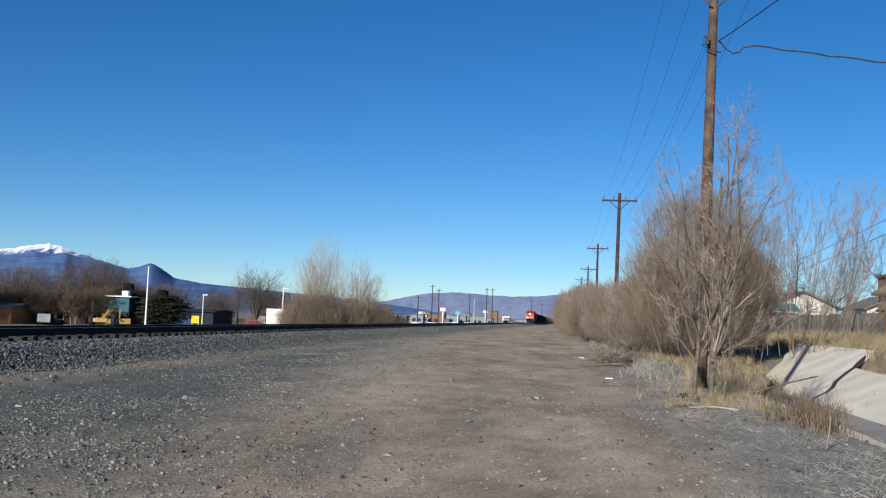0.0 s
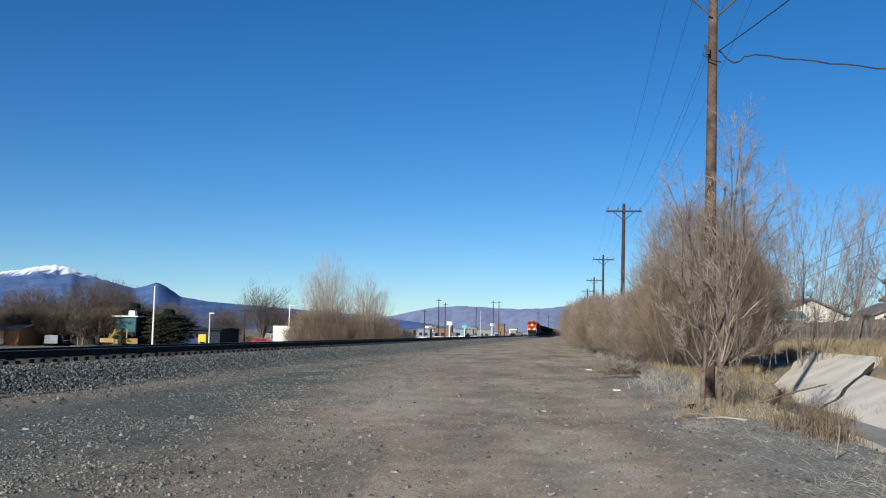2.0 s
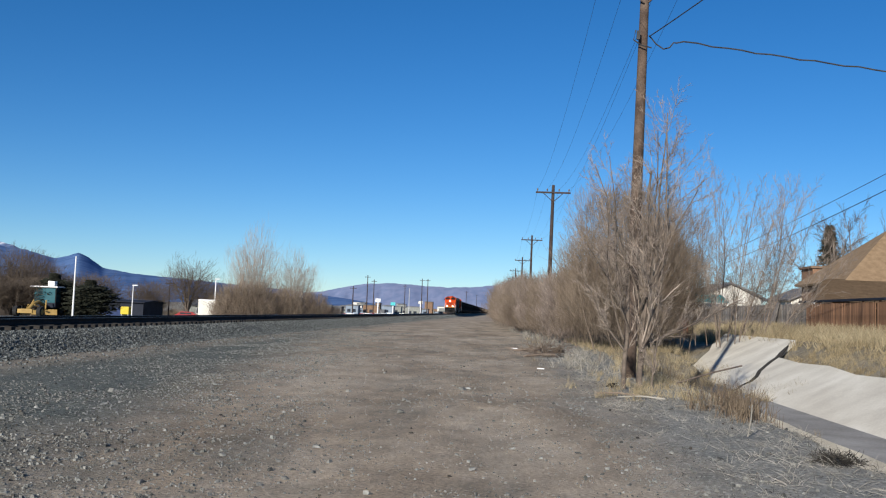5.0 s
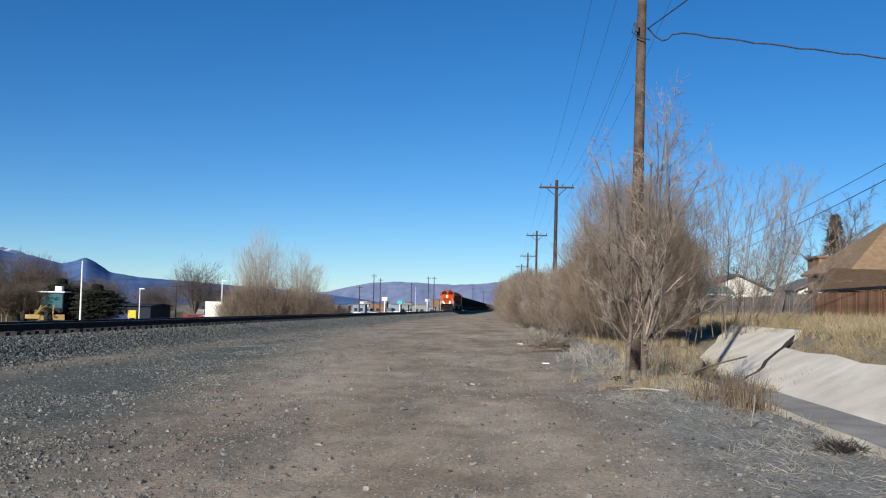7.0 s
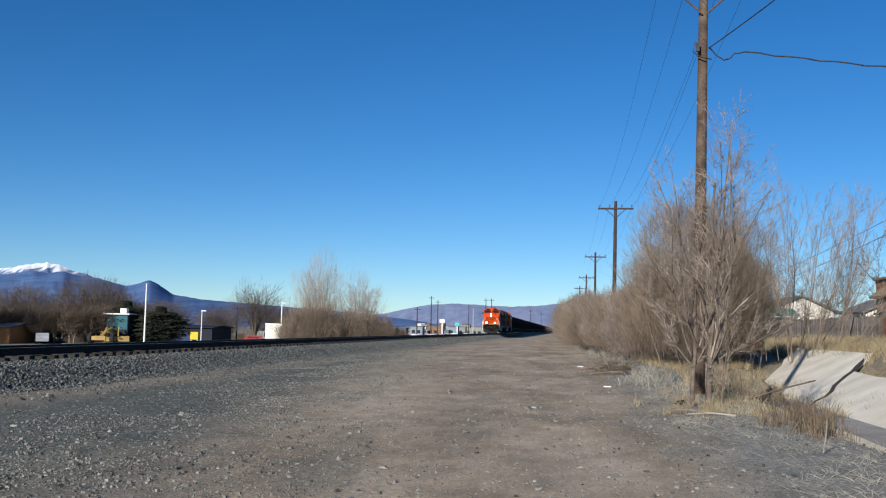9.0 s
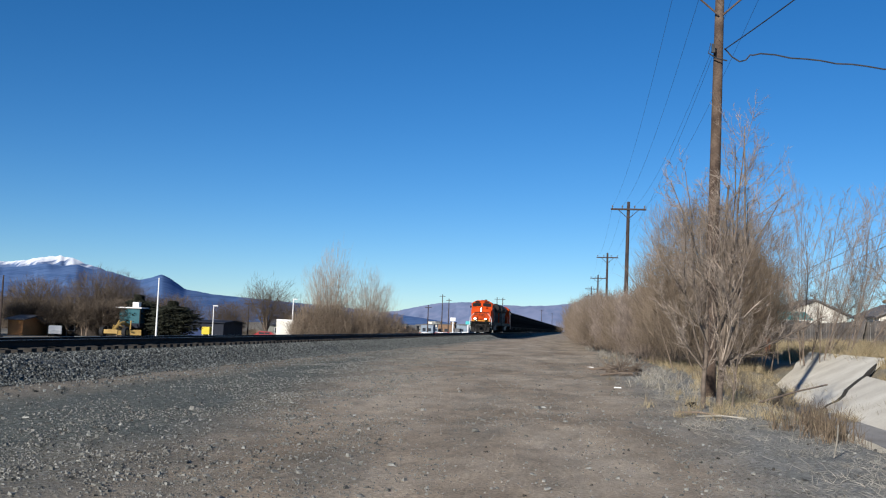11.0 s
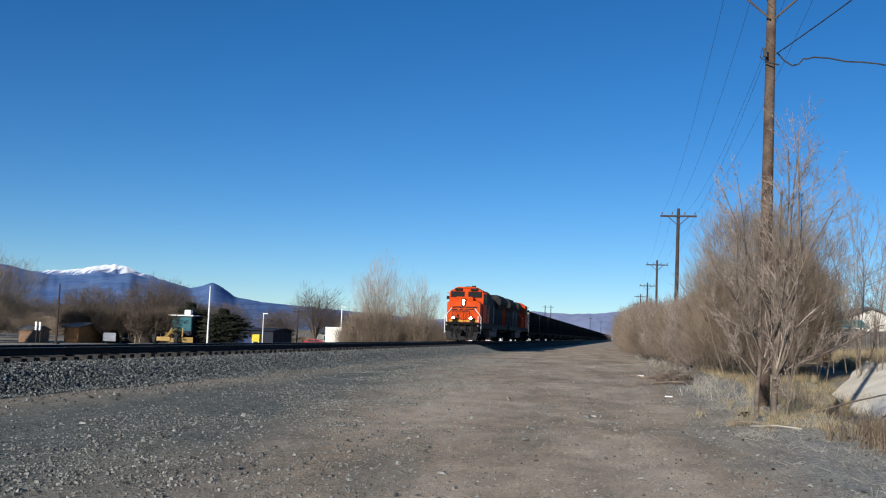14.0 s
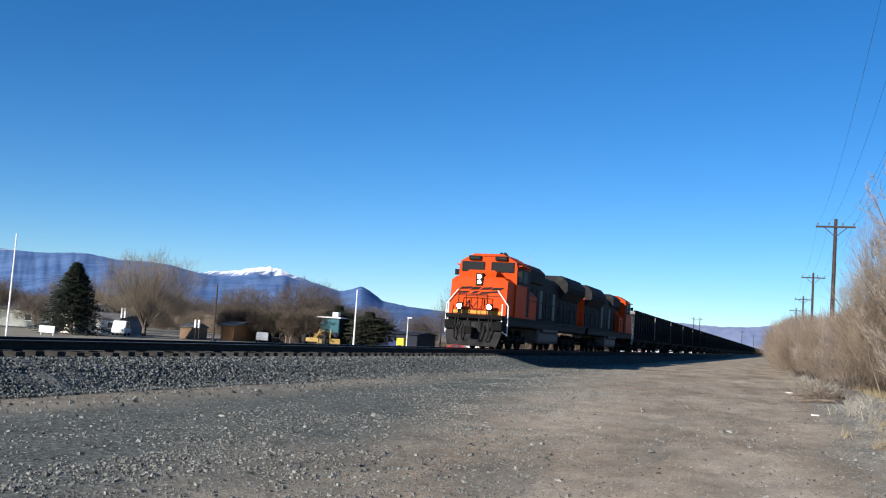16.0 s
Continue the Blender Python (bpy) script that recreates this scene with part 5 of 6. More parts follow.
big = house(24.2, 40, 67.6, 78, 1.1, 3.4, 4.2, M_WALLBROWN, M_ROOFTAN, "brown house with a steep tan shingle hip roof", hip=5.2, windows=((26, 0.9, 1.4, 1.2), (31, 0.9, 1.4, 1.2)))
bm = bmesh.new()
vs = [bm.verts.new(c) for c in ((19.7, 61.8, 3.05), (40, 61.8, 3.05), (40, 67.4, 4.75), (22.4, 67.4, 4.75))]
bm.faces.new(vs)
bmesh.ops.solidify(bm, geom=bm.faces[:], thickness=0.18)
porch = part("porch_roof", bm, M_ROOFTAN, big, "low tan porch roof")
for x in (20.0, 25, 30, 35):
    part("porch_post", boxed(x - 0.08, x + 0.08, 62.0, 62.16, 1.0, 3.05), M_WHITE, big)
part("porch_wall", boxed(22.6, 39.6, 66.0, 66.15, 1.0, 4.0), M_WALLBROWN, big)
deck = thing("wooden_balcony", "brown boarded balcony box on posts behind the house", "balcony", at=(0, 0, 0))
for x0, x1, y0, y1 in ((27.0, 29.3, 84, 84.1), (27.0, 29.3, 87, 87.1), (27.0, 27.1, 84.1, 87), (29.2, 29.3, 84.1, 87)):
    part("board_side", boxed(x0, x1, y0, y1, 4.9, 6.4), M_FENCERED, deck)
part("cap", boxed(26.8, 29.5, 83.8, 87.3, 6.42, 6.6), M_WALLBROWN, deck)
part("deck_floor", boxed(27.0, 29.3, 84, 87.1, 4.7, 4.88), M_WALLBROWN, deck)
for x in (27.2, 29.1):
    for y in (84.2, 86.9):
        part("post", boxed(x - 0.08, x + 0.08, y - 0.08, y + 0.08, 0.9, 4.7), M_WALLBROWN, deck)
house(21.5, 28.0, 104, 113, 1.1, 2.9, 1.6, M_WALLWHITE, M_ROOFGREY, "cream house with a grey shingle gable roof", along="y", windows=((26.5, 1.0, 1.0, 1.0),))
house(27.6, 33.0, 92, 100, 1.1, 2.6, 1.3, M_WALLWHITE, M_ROOFGREY, "small cream shed with a grey arched roof", along="y", windows=((29.0, 1.0, 0.8, 0.8),))
house(14.5, 21.0, 118, 126, 1.1, 2.6, 1.6, M_WALLWHITE, M_ROOFGREY, "cream house behind the thicket", windows=((17.5, 1.0, 1.2, 1.0),))
house(38, 50, 112, 122, 1.1, 3.0, 2.0, M_WALLGREY, M_ROOFGREY, "grey house behind the yards", windows=((42, 1.0, 1.2, 1.0),))
aw = thing("awning", "teal awning over a patio", "awning")
bm = bmesh.new()
vs = [bm.verts.new(c) for c in ((19.8, 98.5, 3.4), (23.4, 98.5, 3.4), (23.4, 102, 4.3), (20.6, 102, 4.3))]
bm.faces.new(vs)
bmesh.ops.solidify(bm, geom=bm.faces[:], thickness=0.08)
part("canopy", bm, M_TEAL, aw)
for x in (20.1, 23.2):
    part("post", boxed(x - 0.05, x + 0.05, 98.6, 98.7, 1.0, 3.4), M_WHITE, aw)

# rusty post with a stub, a scrap of white litter, dark clods
bm = bmesh.new()
box(bm, 11.45, 11.75, 60, 60.2, 0.3, 1.55, 0.02)
box(bm, 11.1, 11.6, 60.05, 60.15, 1.2, 1.4, 0.01)
tagged(part("rusty_post", bm, material("rust", [(0.16, 0.055, 0.03), (0.26, 0.10, 0.05)], 0.9, 5, bump=0.3)), "rusty red-brown steel post with a stub arm", "post")


# ---- dry grass, weeds and litter ----
def tufts(name, mat, spots, label, category, blade=(0.25, 0.5), thick=0.006, lean=0.45):
    """Blades as thin tapered stalks round each spot (x, y, blades, height factor)."""
    r = random.Random(len(spots))
    segs = []
    for x, y, n, k in spots:
        for _ in range(n):
            a, q = r.uniform(0, 6.283), r.gauss(0, 0.12)
            bx, by = x + math.cos(a) * q, y + math.sin(a) * q
            z = ground_z(bx, by) - 0.02
            L = r.uniform(*blade) * k
            dx, dy = r.gauss(0, lean), r.gauss(0, lean)
            q = 1 / math.sqrt(1 + dx * dx + dy * dy)
            mx, my, mz = bx + dx * q * L * 0.5, by + dy * q * L * 0.5, z + q * L * 0.55
            segs.append((bx, by, z, mx, my, mz, thick, thick * 0.8))
            segs.append((mx, my, mz, bx + dx * q * L * 1.15, by + dy * q * L * 1.15, z + q * L, thick * 0.8, thick * 0.2))
    V, F = tubes(segs, 3)
    return tagged(new(name, fast_mesh(name, V, F, mat)), label, category, kind="stuff")


g = random.Random(40)
tufts("dry_grass", M_STRAW, [(g.uniform(10.6, 19), g.uniform(18, 75), 15, 0.55 + 0.45 * (noise.noise((i * 0.37, 0, 0)) > 0)) for i in range(2200)], "tall yellow dry grass on the bank by the fence", "grass", (0.3, 0.75), 0.009)
tufts("dry_grass", M_STRAW, [(g.gauss(3.9, 0.7), g.uniform(17, 26), 18, 0.6) for _ in range(50)] + [(g.gauss(4.3, 0.6), 16 + 13 * g.random(), 16, 0.6) for _ in range(80)] + [(g.uniform(3.8, 8.8), g.uniform(27, 56), 20, 0.9) for _ in range(520)]
      + [(g.gauss(2.3, 0.45), g.uniform(24, 60), 14, 0.5) for _ in range(30)] + [(g.uniform(9.8, 11), g.uniform(8, 33), 20, 0.7) for _ in range(260)] + [(g.gauss(2.6, 0.5), g.gauss(19.3, 0.8), 22, 0.7) for _ in range(12)], "clumps of yellow dry grass along the ditch", "grass", (0.18, 0.5), 0.005)
tufts("rust_weeds", M_REED, [(g.gauss(4.0, 0.3), 14.6 + 2.6 * g.random(), 12, 0.65) for _ in range(30)] + [(g.gauss(5.3, 0.3), 19 + 8 * g.random(), 8, 0.6) for _ in range(26)] + [(g.gauss(5.2, 0.8), g.uniform(24, 34), 9, 0.9) for _ in range(50)], "rust-brown dead weeds on the ditch edge", "weeds", (0.4, 0.95), 0.006, 0.22)
tufts("dead_stalks", M_STRAWGREY, [(g.uniform(1.9, 5.0) if y > 12 else g.uniform(2.4, 4.8), y, 10, 0.6) for y in [8 + 18 * g.random() for _ in range(560)]], "flattened grey dead stalks on the gravel", "weeds", (0.12, 0.4), 0.003, 2.2)
tufts("dead_stalks", M_STRAWGREY, [(g.gauss(3.0, 0.6) - 0.02 * (y - 26), y, 12, 0.6) for y in [26 + 70 * g.random() ** 1.6 for _ in range(90)]], "grey dead weeds under the brush", "weeds", (0.3, 0.8), 0.008, 0.6)
tufts("dark_litter", M_CLOD, [(g.uniform(1.8, 4.6), 8 + 13 * g.random(), 9, 0.4) for _ in range(190)], "dark rotted stalks lying on the gravel", "weeds", (0.1, 0.35), 0.0035, 4.0)
# single tall stalk and fallen sticks
for i, (a, b, r) in enumerate((((3.32, 12.85, 0), (3.36, 12.8, 0.42), 0.011), ((2.2, 17.6, 0.06), (3.0, 17.2, 0.09), 0.014), ((1.9, 18.4, 0.05), (2.7, 18.1, 0.05), 0.02), ((3.0, 16.3, 0.05), (3.9, 16.6, 0.06), 0.013), ((4.0, 21.5, 0.1), (5.9, 23.5, 0.45), 0.02), ((0.9, 33, 0.05), (2.0, 33.6, 0.12), 0.04), ((1.4, 35, 0.05), (2.3, 34.4, 0.2), 0.05), ((0.6, 38, 0.04), (1.6, 38.2, 0.08), 0.05))):
    bm = bmesh.new()
    m = [(a[j] + b[j]) / 2 + (0.03 if j == 2 else 0.02) for j in range(3)]
    tagged(part("fallen_stick", tube([a, m, b], r, 6), M_BARK if r > 0.015 else M_STRAWGREY), "dry pale stick beside the shrub", "stick", "fallen sticks")
lit = [(2.55, 20.95, 0.09, 0.05), (1.2, 26.5, 0.1, 0.03), (0.7, 41, 0.14, 0.03)]
for x, y, s, h in lit:
    tagged(part("litter_scrap", boxed(x - s, x + s, y - s * 0.6, y + s * 0.6, ground_z(x, y), ground_z(x, y) + h, 0.012), M_WHITE), "crumpled white scrap of litter on the dirt", "litter", "litter")
cl = random.Random(9)
for x, y, s in [(2.45, 20.5, 0.15), (-0.65, 18.4, 0.1), (-0.55, 18.7, 0.07), (-1.38, 13.9, 0.07), (-4.3, 14.5, 0.06), (-3.3, 11.5, 0.05), (-1.9, 10.2, 0.05), (-6.2, 15.2, 0.09), (1.4, 15.5, 0.05), (-2.6, 16.8, 0.06), (-7.6, 12.6, 0.07), (0.9, 10.5, 0.05), (-0.2, 9.2, 0.045), (-4.9, 9.6, 0.05)]:
    vs, fs = STONES[cl.randrange(6)]
    me = mesh_of("clod", (vs * [s, s * 0.8, s * 0.6]).tolist(), fs.tolist(), M_UNDER if s > 0.12 else M_PEBBLE)
    o = tagged(new("clod", me), "dark dirt clod on the road" if s < 0.12 else "black scrap lying beside the shrub", "clod", "clods")
    o.matrix_basis = pose(x, y, ground_z(x, y) + s * 0.3, 0, 0, cl.uniform(0, 360))

# small heap of dark twigs near the ditch
twig_dome("brush_heap", 77, (3.7, 10.6, 0.0), 0.11, 0.5, 0.01, 420, 0.1, 0.004, "small heap of dark dead twigs on the gravel", "brush heap", "", M_CLOD, 2, 0.01, 0.1, 0.4)
twig_dome("brush_heap", 78, (1.5, 34.5, 0.0), 0.5, 2.0, 0.02, 260, 0.5, 0.012, "heap of broken branches beside the brush", "brush heap", "", M_BARK, 4, 0.02, 0.1, 0.4)


# ---- beyond the track: machine, poles, houses, vehicles ----
M_CATYEL = material("machine_yellow", [(0.26, 0.16, 0.045), (0.38, 0.25, 0.08)], 0.6, 2, bump=0.1)
M_TYRE = material("tyre_rubber", [(0.012, 0.012, 0.012), (0.03, 0.03, 0.03)], 0.9, 5, bump=0.2)
M_TEALGLASS = glass("tinted_cab_glass", (0.03, 0.10, 0.12), 0.12)
M_RED = material("red_car_paint", [(0.26, 0.02, 0.02), (0.32, 0.03, 0.03)], 0.35, 2, bump=0.0)
M_BLUEP = material("blue_car_paint", [(0.02, 0.035, 0.10), (0.03, 0.05, 0.13)], 0.35, 2, bump=0.0)
M_SILVER = material("silver_car_paint", [(0.4, 0.41, 0.42), (0.5, 0.51, 0.52)], 0.35, 2, bump=0.0)


def grader(at, rz):
    """A road grader: tandem rear wheels, tall glazed cab, arched front frame with blade."""
    t = thing("road_grader", "yellow road grader with a tall teal-glazed cab", "grader", at=at, rz=rz)
    bm = bmesh.new()
    box(bm, -0.9, 0.9, 2.0, 5.0, 1.0, 2.1, 0.1)
    part("engine_cover", bm, M_WALLNAVY, t, "dark engine cover")
    cab = part("cab", boxed(-1.15, 1.15, 0.3, 2.0, 1.1, 1.7, 0.05), M_WALLNAVY, t)
    for x in (-1.12, 1.12):
        for y in (0.36, 1.94):
            part("cab_post", boxed(x - 0.05, x + 0.05, y - 0.05, y + 0.05, 1.7, 3.55), M_LBLACK, cab)
    part("cab_glass", boxed(-1.08, 1.08, 0.38, 1.92, 1.7, 3.5), M_TEALGLASS, cab, "teal tinted glass")
    part("cab_roof", boxed(-1.35, 1.35, 0.1, 2.2, 3.55, 3.7, 0.05), M_WHITE, cab, "white cab roof")
    part("roof_box", boxed(0.1, 0.75, 0.8, 1.5, 3.72, 4.35, 0.04), M_WHITE, cab, "white box on the roof")
    bm = bmesh.new()
    pipe(bm, [(0, 0.6, 1.3), (0, -1.0, 1.75), (0, -2.2, 1.5), (0, -3.2, 0.9)], 0.2, 10)
    part("front_frame", bm, M_CATYEL, t)
    bm = bmesh.new()
    box(bm, -1.9, 1.9, -0.1, 0.05, -0.35, 0.35, 0.03, pose(0, -1.4, 0.55, -15, 0, 28))
    part("blade", bm, M_CATYEL, t, "long yellow mouldboard blade")
    bm = bmesh.new()
    for s in (-1, 1):
        pipe(bm, [(s * 0.6, -0.6, 2.0), (s * 0.8, -1.2, 0.9)], 0.07)
        pipe(bm, [(s * 0.3, -2.6, 1.4), (s * 0.9, -1.5, 0.8)], 0.08)
    part("lift_arm", bm, M_CATYEL, t)
    bm = bmesh.new()
    box(bm, -0.7, 0.7, -4.1, -3.9, 0.4, 0.9, 0.04)
    part("scarifier", bm, M_CATYEL, t)
    for s in (-1, 1):
        for y, r in ((-3.2, 0.6), (2.6, 0.65), (4.2, 0.65)):
            bm = bmesh.new()
            rod(bm, (s * 0.95, y, r), (s * 1.3, y, r), r, sides=20)
            w = part("wheel", bm, M_TYRE, t)
            bm = bmesh.new()
            rod(bm, (s * 1.28, y, r), (s * 1.33, y, r), r * 0.55, sides=14)
            part("rim", bm, M_CATYEL, w)
    return t


grader((-62.0, 126, LEFT_Z + 0.25), 2).scale = (1.4, 1.25, 1.12)
tagged(part("gravel_pad", boxed(-66, -57, 119, 132.5, LEFT_Z - 0.3, LEFT_Z + 0.25, 0.1), M_BALLAST), "low gravel pad under the grader", "ground", kind="structure")


def tall_pole(name, at, h, r, mat, label, arm=0.0, light=False):
    t = thing(name, label, "pole", "poles beyond the track", at=at)
    bm = bmesh.new()
    rod(bm, (0, 0, -0.3), (0, 0, h), r, r * 0.6, 10)
    part("post", bm, mat, t)
    part("base", boxed(-r * 2, r * 2, -r * 2, r * 2, -0.2, 0.15, 0.02), mat, t)
    if arm:
        part("crossarm", boxed(-arm, arm, -0.06, 0.06, h - 0.7, h - 0.55), mat, t)
    if light:
        part("lamp_head", boxed(-0.1, 0.7, -0.12, 0.12, h - 0.05, h + 0.1, 0.03), mat, t)
    return t


tall_pole("flagpole", (-56.8, 124, LEFT_Z), 8.5, 0.13, M_WHITE, "slender white flagpole beyond the track")
tall_pole("flagpole", (-57.6, 60, LEFT_Z), 8.8, 0.08, M_WHITE, "slender white pole beyond the track")
tall_pole("light_pole", (-47.0, 155, LEFT_Z), 6.9, 0.12, M_WHITE, "pale street light pole", light=True)
tall_pole("light_pole", (-57.0, 145, LEFT_Z), 5.2, 0.09, M_WHITE, "short pale pole with a flag", light=True)
tall_pole("dark_pole", (-70.9, 110, LEFT_Z), 7.7, 0.16, M_FARPOLE, "dark wooden pole beyond the track", arm=0.0)
tall_pole("dark_pole", (-56.5, 160, LEFT_Z), 6.6, 0.13, M_FARPOLE, "dark wooden pole beyond the track", arm=0.9)

house(-91.5, -84.6, 108, 114, LEFT_Z, 2.0, 0.7, M_WALLBLUE, M_ROOFGREY, "long pale blue house with a low grey roof", windows=((-90.2, 0.8, 1.0, 0.8), (-86, 0.8, 1.0, 0.8)), doors=((-88, 0.9, 1.95),))
house(-76.8, -74.6, 121, 128, LEFT_Z, 2.1, 0.6, M_WALLORANGE, M_ROOFGREY, "orange-brown house under bare trees", windows=(), doors=())
house(-77.6, -75.2, 112, 115, LEFT_Z, 1.6, 0.5, M_WALLBROWN, M_ROOFGREY, "small brown shed under bare trees", over=0.15)
house(-74.4, -62.5, 127, 134, LEFT_Z, 2.0, 0.7, M_WALLDARK, M_ROOFGREY, "low dark brown house behind lopped trees", windows=((-71, 0.8, 1.2, 0.8), (-66, 0.8, 1.2, 0.8)))
house(-64.5, -57.5, 151, 160, LEFT_Z, 2.5, 0.3, M_WALLNAVY, M_WALLNAVY, "dark navy flat-roofed shed", windows=())
house(-56.0, -47.5, 168, 176, LEFT_Z, 2.3, 1.0, M_WALLGREY, M_ROOFGREY, "low grey-green house with white trim", windows=((-53.5, 1.0, 1.4, 0.9), (-50.5, 1.0, 1.4, 0.9)), doors=((-52, 0.95, 2.05),))
house(-48.8, -43.8, 152, 157, LEFT_Z, 3.3, 0.0, M_WALLWHITE, M_WHITE, "plain white box building", over=0.02)
house(-43.8, -36.0, 160, 168, LEFT_Z, 3.0, 0.4, M_WALLGREY, M_ROOFGREY, "low grey building beside the white box")
house(-110, -95, 112, 122, LEFT_Z, 2.6, 1.4, M_WALLGREY, M_ROOFGREY, "grey house with a low roof", windows=((-104, 1.0, 1.2, 0.9), (-99, 1.0, 1.2, 0.9)))
house(-86.6, -84.4, 99, 101.5, LEFT_Z, 2.2, 0.4, M_WALLWHITE, M_WHITE, "small white shed beside a spruce", over=0.1)
house(-60.3, -58.4, 132, 134, LEFT_Z, 1.9, 0.3, M_WALLWHITE, M_ROOFGREY, "small pale garden shed", over=0.1)
M_BINYELLOW = material("yellow_plastic", [(0.5, 0.38, 0.02), (0.62, 0.48, 0.04)], 0.6, 2, bump=0.05)
# boards and signs
for x, y, w, h, z, mt, lb, nm in ((-76.1, 85, 2.1, 1.0, -1.55, M_WHITE, "plain white board sign with faint bars", "board_sign"), (-58.55, 146, 1.3, 1.45, -1.2, M_BINYELLOW, "yellow bin beside the navy shed", "yellow_bin")):
    t = thing(nm, lb, "sign", at=(x, y, z))
    part("panel", boxed(-w / 2, w / 2, -0.05, 0.05 if nm == "board_sign" else 1.2, 0.25, h, 0.02), mt, t)
    for s in (-1, 1):
        part("post", boxed(s * w * 0.4 - 0.06, s * w * 0.4 + 0.06, 0.06, 0.16, -0.8 if nm == "board_sign" else -0.5, h * 0.9), M_METAL, t)
    if nm == "board_sign":
        for i in range(2):
            part("sign_bar", boxed(-w * 0.38, w * 0.3, -0.06, -0.052, 0.45 + i * 0.25, 0.53 + i * 0.25), M_METAL, t)
for x, z0, z1 in ((-84.34, 0.74, 2.09), (-83.8, 0.74, 2.09), (-72.5, 0.07, 1.14), (-71.95, 0.07, 1.14)):
    v = thing("vent_pipe", "white vent pipe on a thin metal stand", "vent pipe", "vent pipes", at=(x, 108, 0))
    part("pipe", boxed(-0.11, 0.11, -0.1, 0.1, z0, z1, 0.02), M_WHITE, v)
    part("stand", boxed(-0.03, 0.03, 0.1, 0.16, LEFT_Z - 0.1, z0 + 0.3), M_FARPOLE, v)


def car(at, rz, paint, label, tall=1.5, length=4.6, name="parked_car"):
    """A parked car: body with wheel arches, glazed cabin, four wheels, lamps."""
    t = thing(name, label, "car", "parked cars", at=at, rz=rz)
    L = length / 2
    prof = [(-L, 0.35), (L, 0.35), (L, 0.8), (L * 0.55, 0.95), (L * 0.25, tall - 0.06), (-L * 0.55, tall), (-L * 0.9, 0.98), (-L, 0.9)]
    bm = bmesh.new()
    a = [bm.verts.new((x, -0.85, z)) for x, z in prof]
    b = [bm.verts.new((x, 0.85, z)) for x, z in prof]
    bm.faces.new(a), bm.faces.new(b[::-1])
    for i in range(len(prof)):
        bm.faces.new((a[i], b[i], b[(i + 1) % len(prof)], a[(i + 1) % len(prof)]))
    bmesh.ops.recalc_face_normals(bm, faces=bm.faces[:])
    bmesh.ops.bevel(bm, geom=bm.edges[:], offset=0.06, segments=2, affect="EDGES")
    part("body", bm, paint, t)
    for s in (-1, 1):
        for x0, x1 in ((-L * 0.6, -L * 0.2), (-L * 0.16, L * 0.2)):
            part("side_window", boxed(x0, x1, s * 0.852, s * 0.858, 1.0, tall - 0.16), M_PANE, t)
        for x in (-L * 0.6, L * 0.6):
            bm = bmesh.new()
            rod(bm, (x, s * 0.68, 0.33), (x, s * 0.87, 0.33), 0.33, sides=18)
            w = part("wheel", bm, M_TYRE, t)
            bm = bmesh.new()
            rod(bm, (x, s * 0.865, 0.33), (x, s * 0.885, 0.33), 0.19, sides=12)
            part("rim", bm, M_METAL, w)
        part("headlight", boxed(L - 0.03, L + 0.015, s * 0.6 - 0.16, s * 0.6 + 0.16, 0.66, 0.8), M_WHITE, t)
    return t


car((-82.6, 106, LEFT_Z), 118, M_WHITE, "white van parked before a blue house", 1.95, 5.0, "parked_van")
car((-48.8, 148, LEFT_Z), 5, M_RED, "red car parked by the white building", 1.45, 4.4)
c1 = car((-60.5, 147, LEFT_Z), 10, M_BLUEP, "dark blue car parked by the navy shed", 1.6, 4.6)
car((-71.6, 124, LEFT_Z), 120, M_SILVER, "grey car nosed towards the road", 1.5, 4.4)
car((-66.8, 134, LEFT_Z), 80, M_BLUEP, "dark car under lopped trees", 1.55, 4.4)
c2 = car((-33, 210, LEFT_Z), 0, M_SILVER, "silver car in a far car park", 1.5)
c3 = car((-36.5, 235, LEFT_Z), 0, M_WHITE, "white car in a far car park", 1.6)
c4 = car((-40, 250, LEFT_Z), 0, M_RED, "red car in a far car park", 1.5)
pk = random.Random(6)
for i in range(26):
    y = 200 + i * 11 + pk.uniform(-4, 4)
    x = y * (-0.18 + 0.0052 * i + pk.uniform(-0.012, 0.012))
    if x > -19:
        x = -19 - pk.uniform(0, 6)
    copy_thing((c1, c2, c3, c4)[pk.randrange(4)], pose(x, y, LEFT_Z, 0, 0, pk.choice((0, 8, 90, 175))))

# ---- the far town and its masts ----
tn = random.Random(17)
TOWN = [M_WALLWHITE, M_WALLBLUE, M_WALLGREY, M_WALLBROWN, M_WALLGREY, M_WALLBROWN, M_WALLBLUE, M_ROOFGREY]
for i in range(64):
    y = tn.uniform(420, 780)
    u = -0.185 + 0.15 * (i + tn.random()) / 64
    x = min(u * y, -24)
    w, h = tn.uniform(2.5, 7), tn.uniform(2.2, 4.4) if tn.random() < 0.85 else tn.uniform(5, 7.5)
    mt = TOWN[tn.randrange(len(TOWN))]
    b = thing("town_building", "small far commercial building of the town", "building", "town", at=(x, y, LEFT_Z))
    part("wall", boxed(-w / 2, w / 2, 0, 7, -0.3, h), mt, b)
    part("roof", boxed(-w / 2 - 0.2, w / 2 + 0.2, -0.2, 7.2, h, h + 0.35), M_ROOFGREY, b)
    for k in range(int(w / 2.5)):
        part("window", boxed(-w / 2 + 0.7 + k * 2.4, -w / 2 + 2.2 + k * 2.4, -0.04, 0.02, 1.0, min(2.4, h - 0.6)), M_PANE, b)
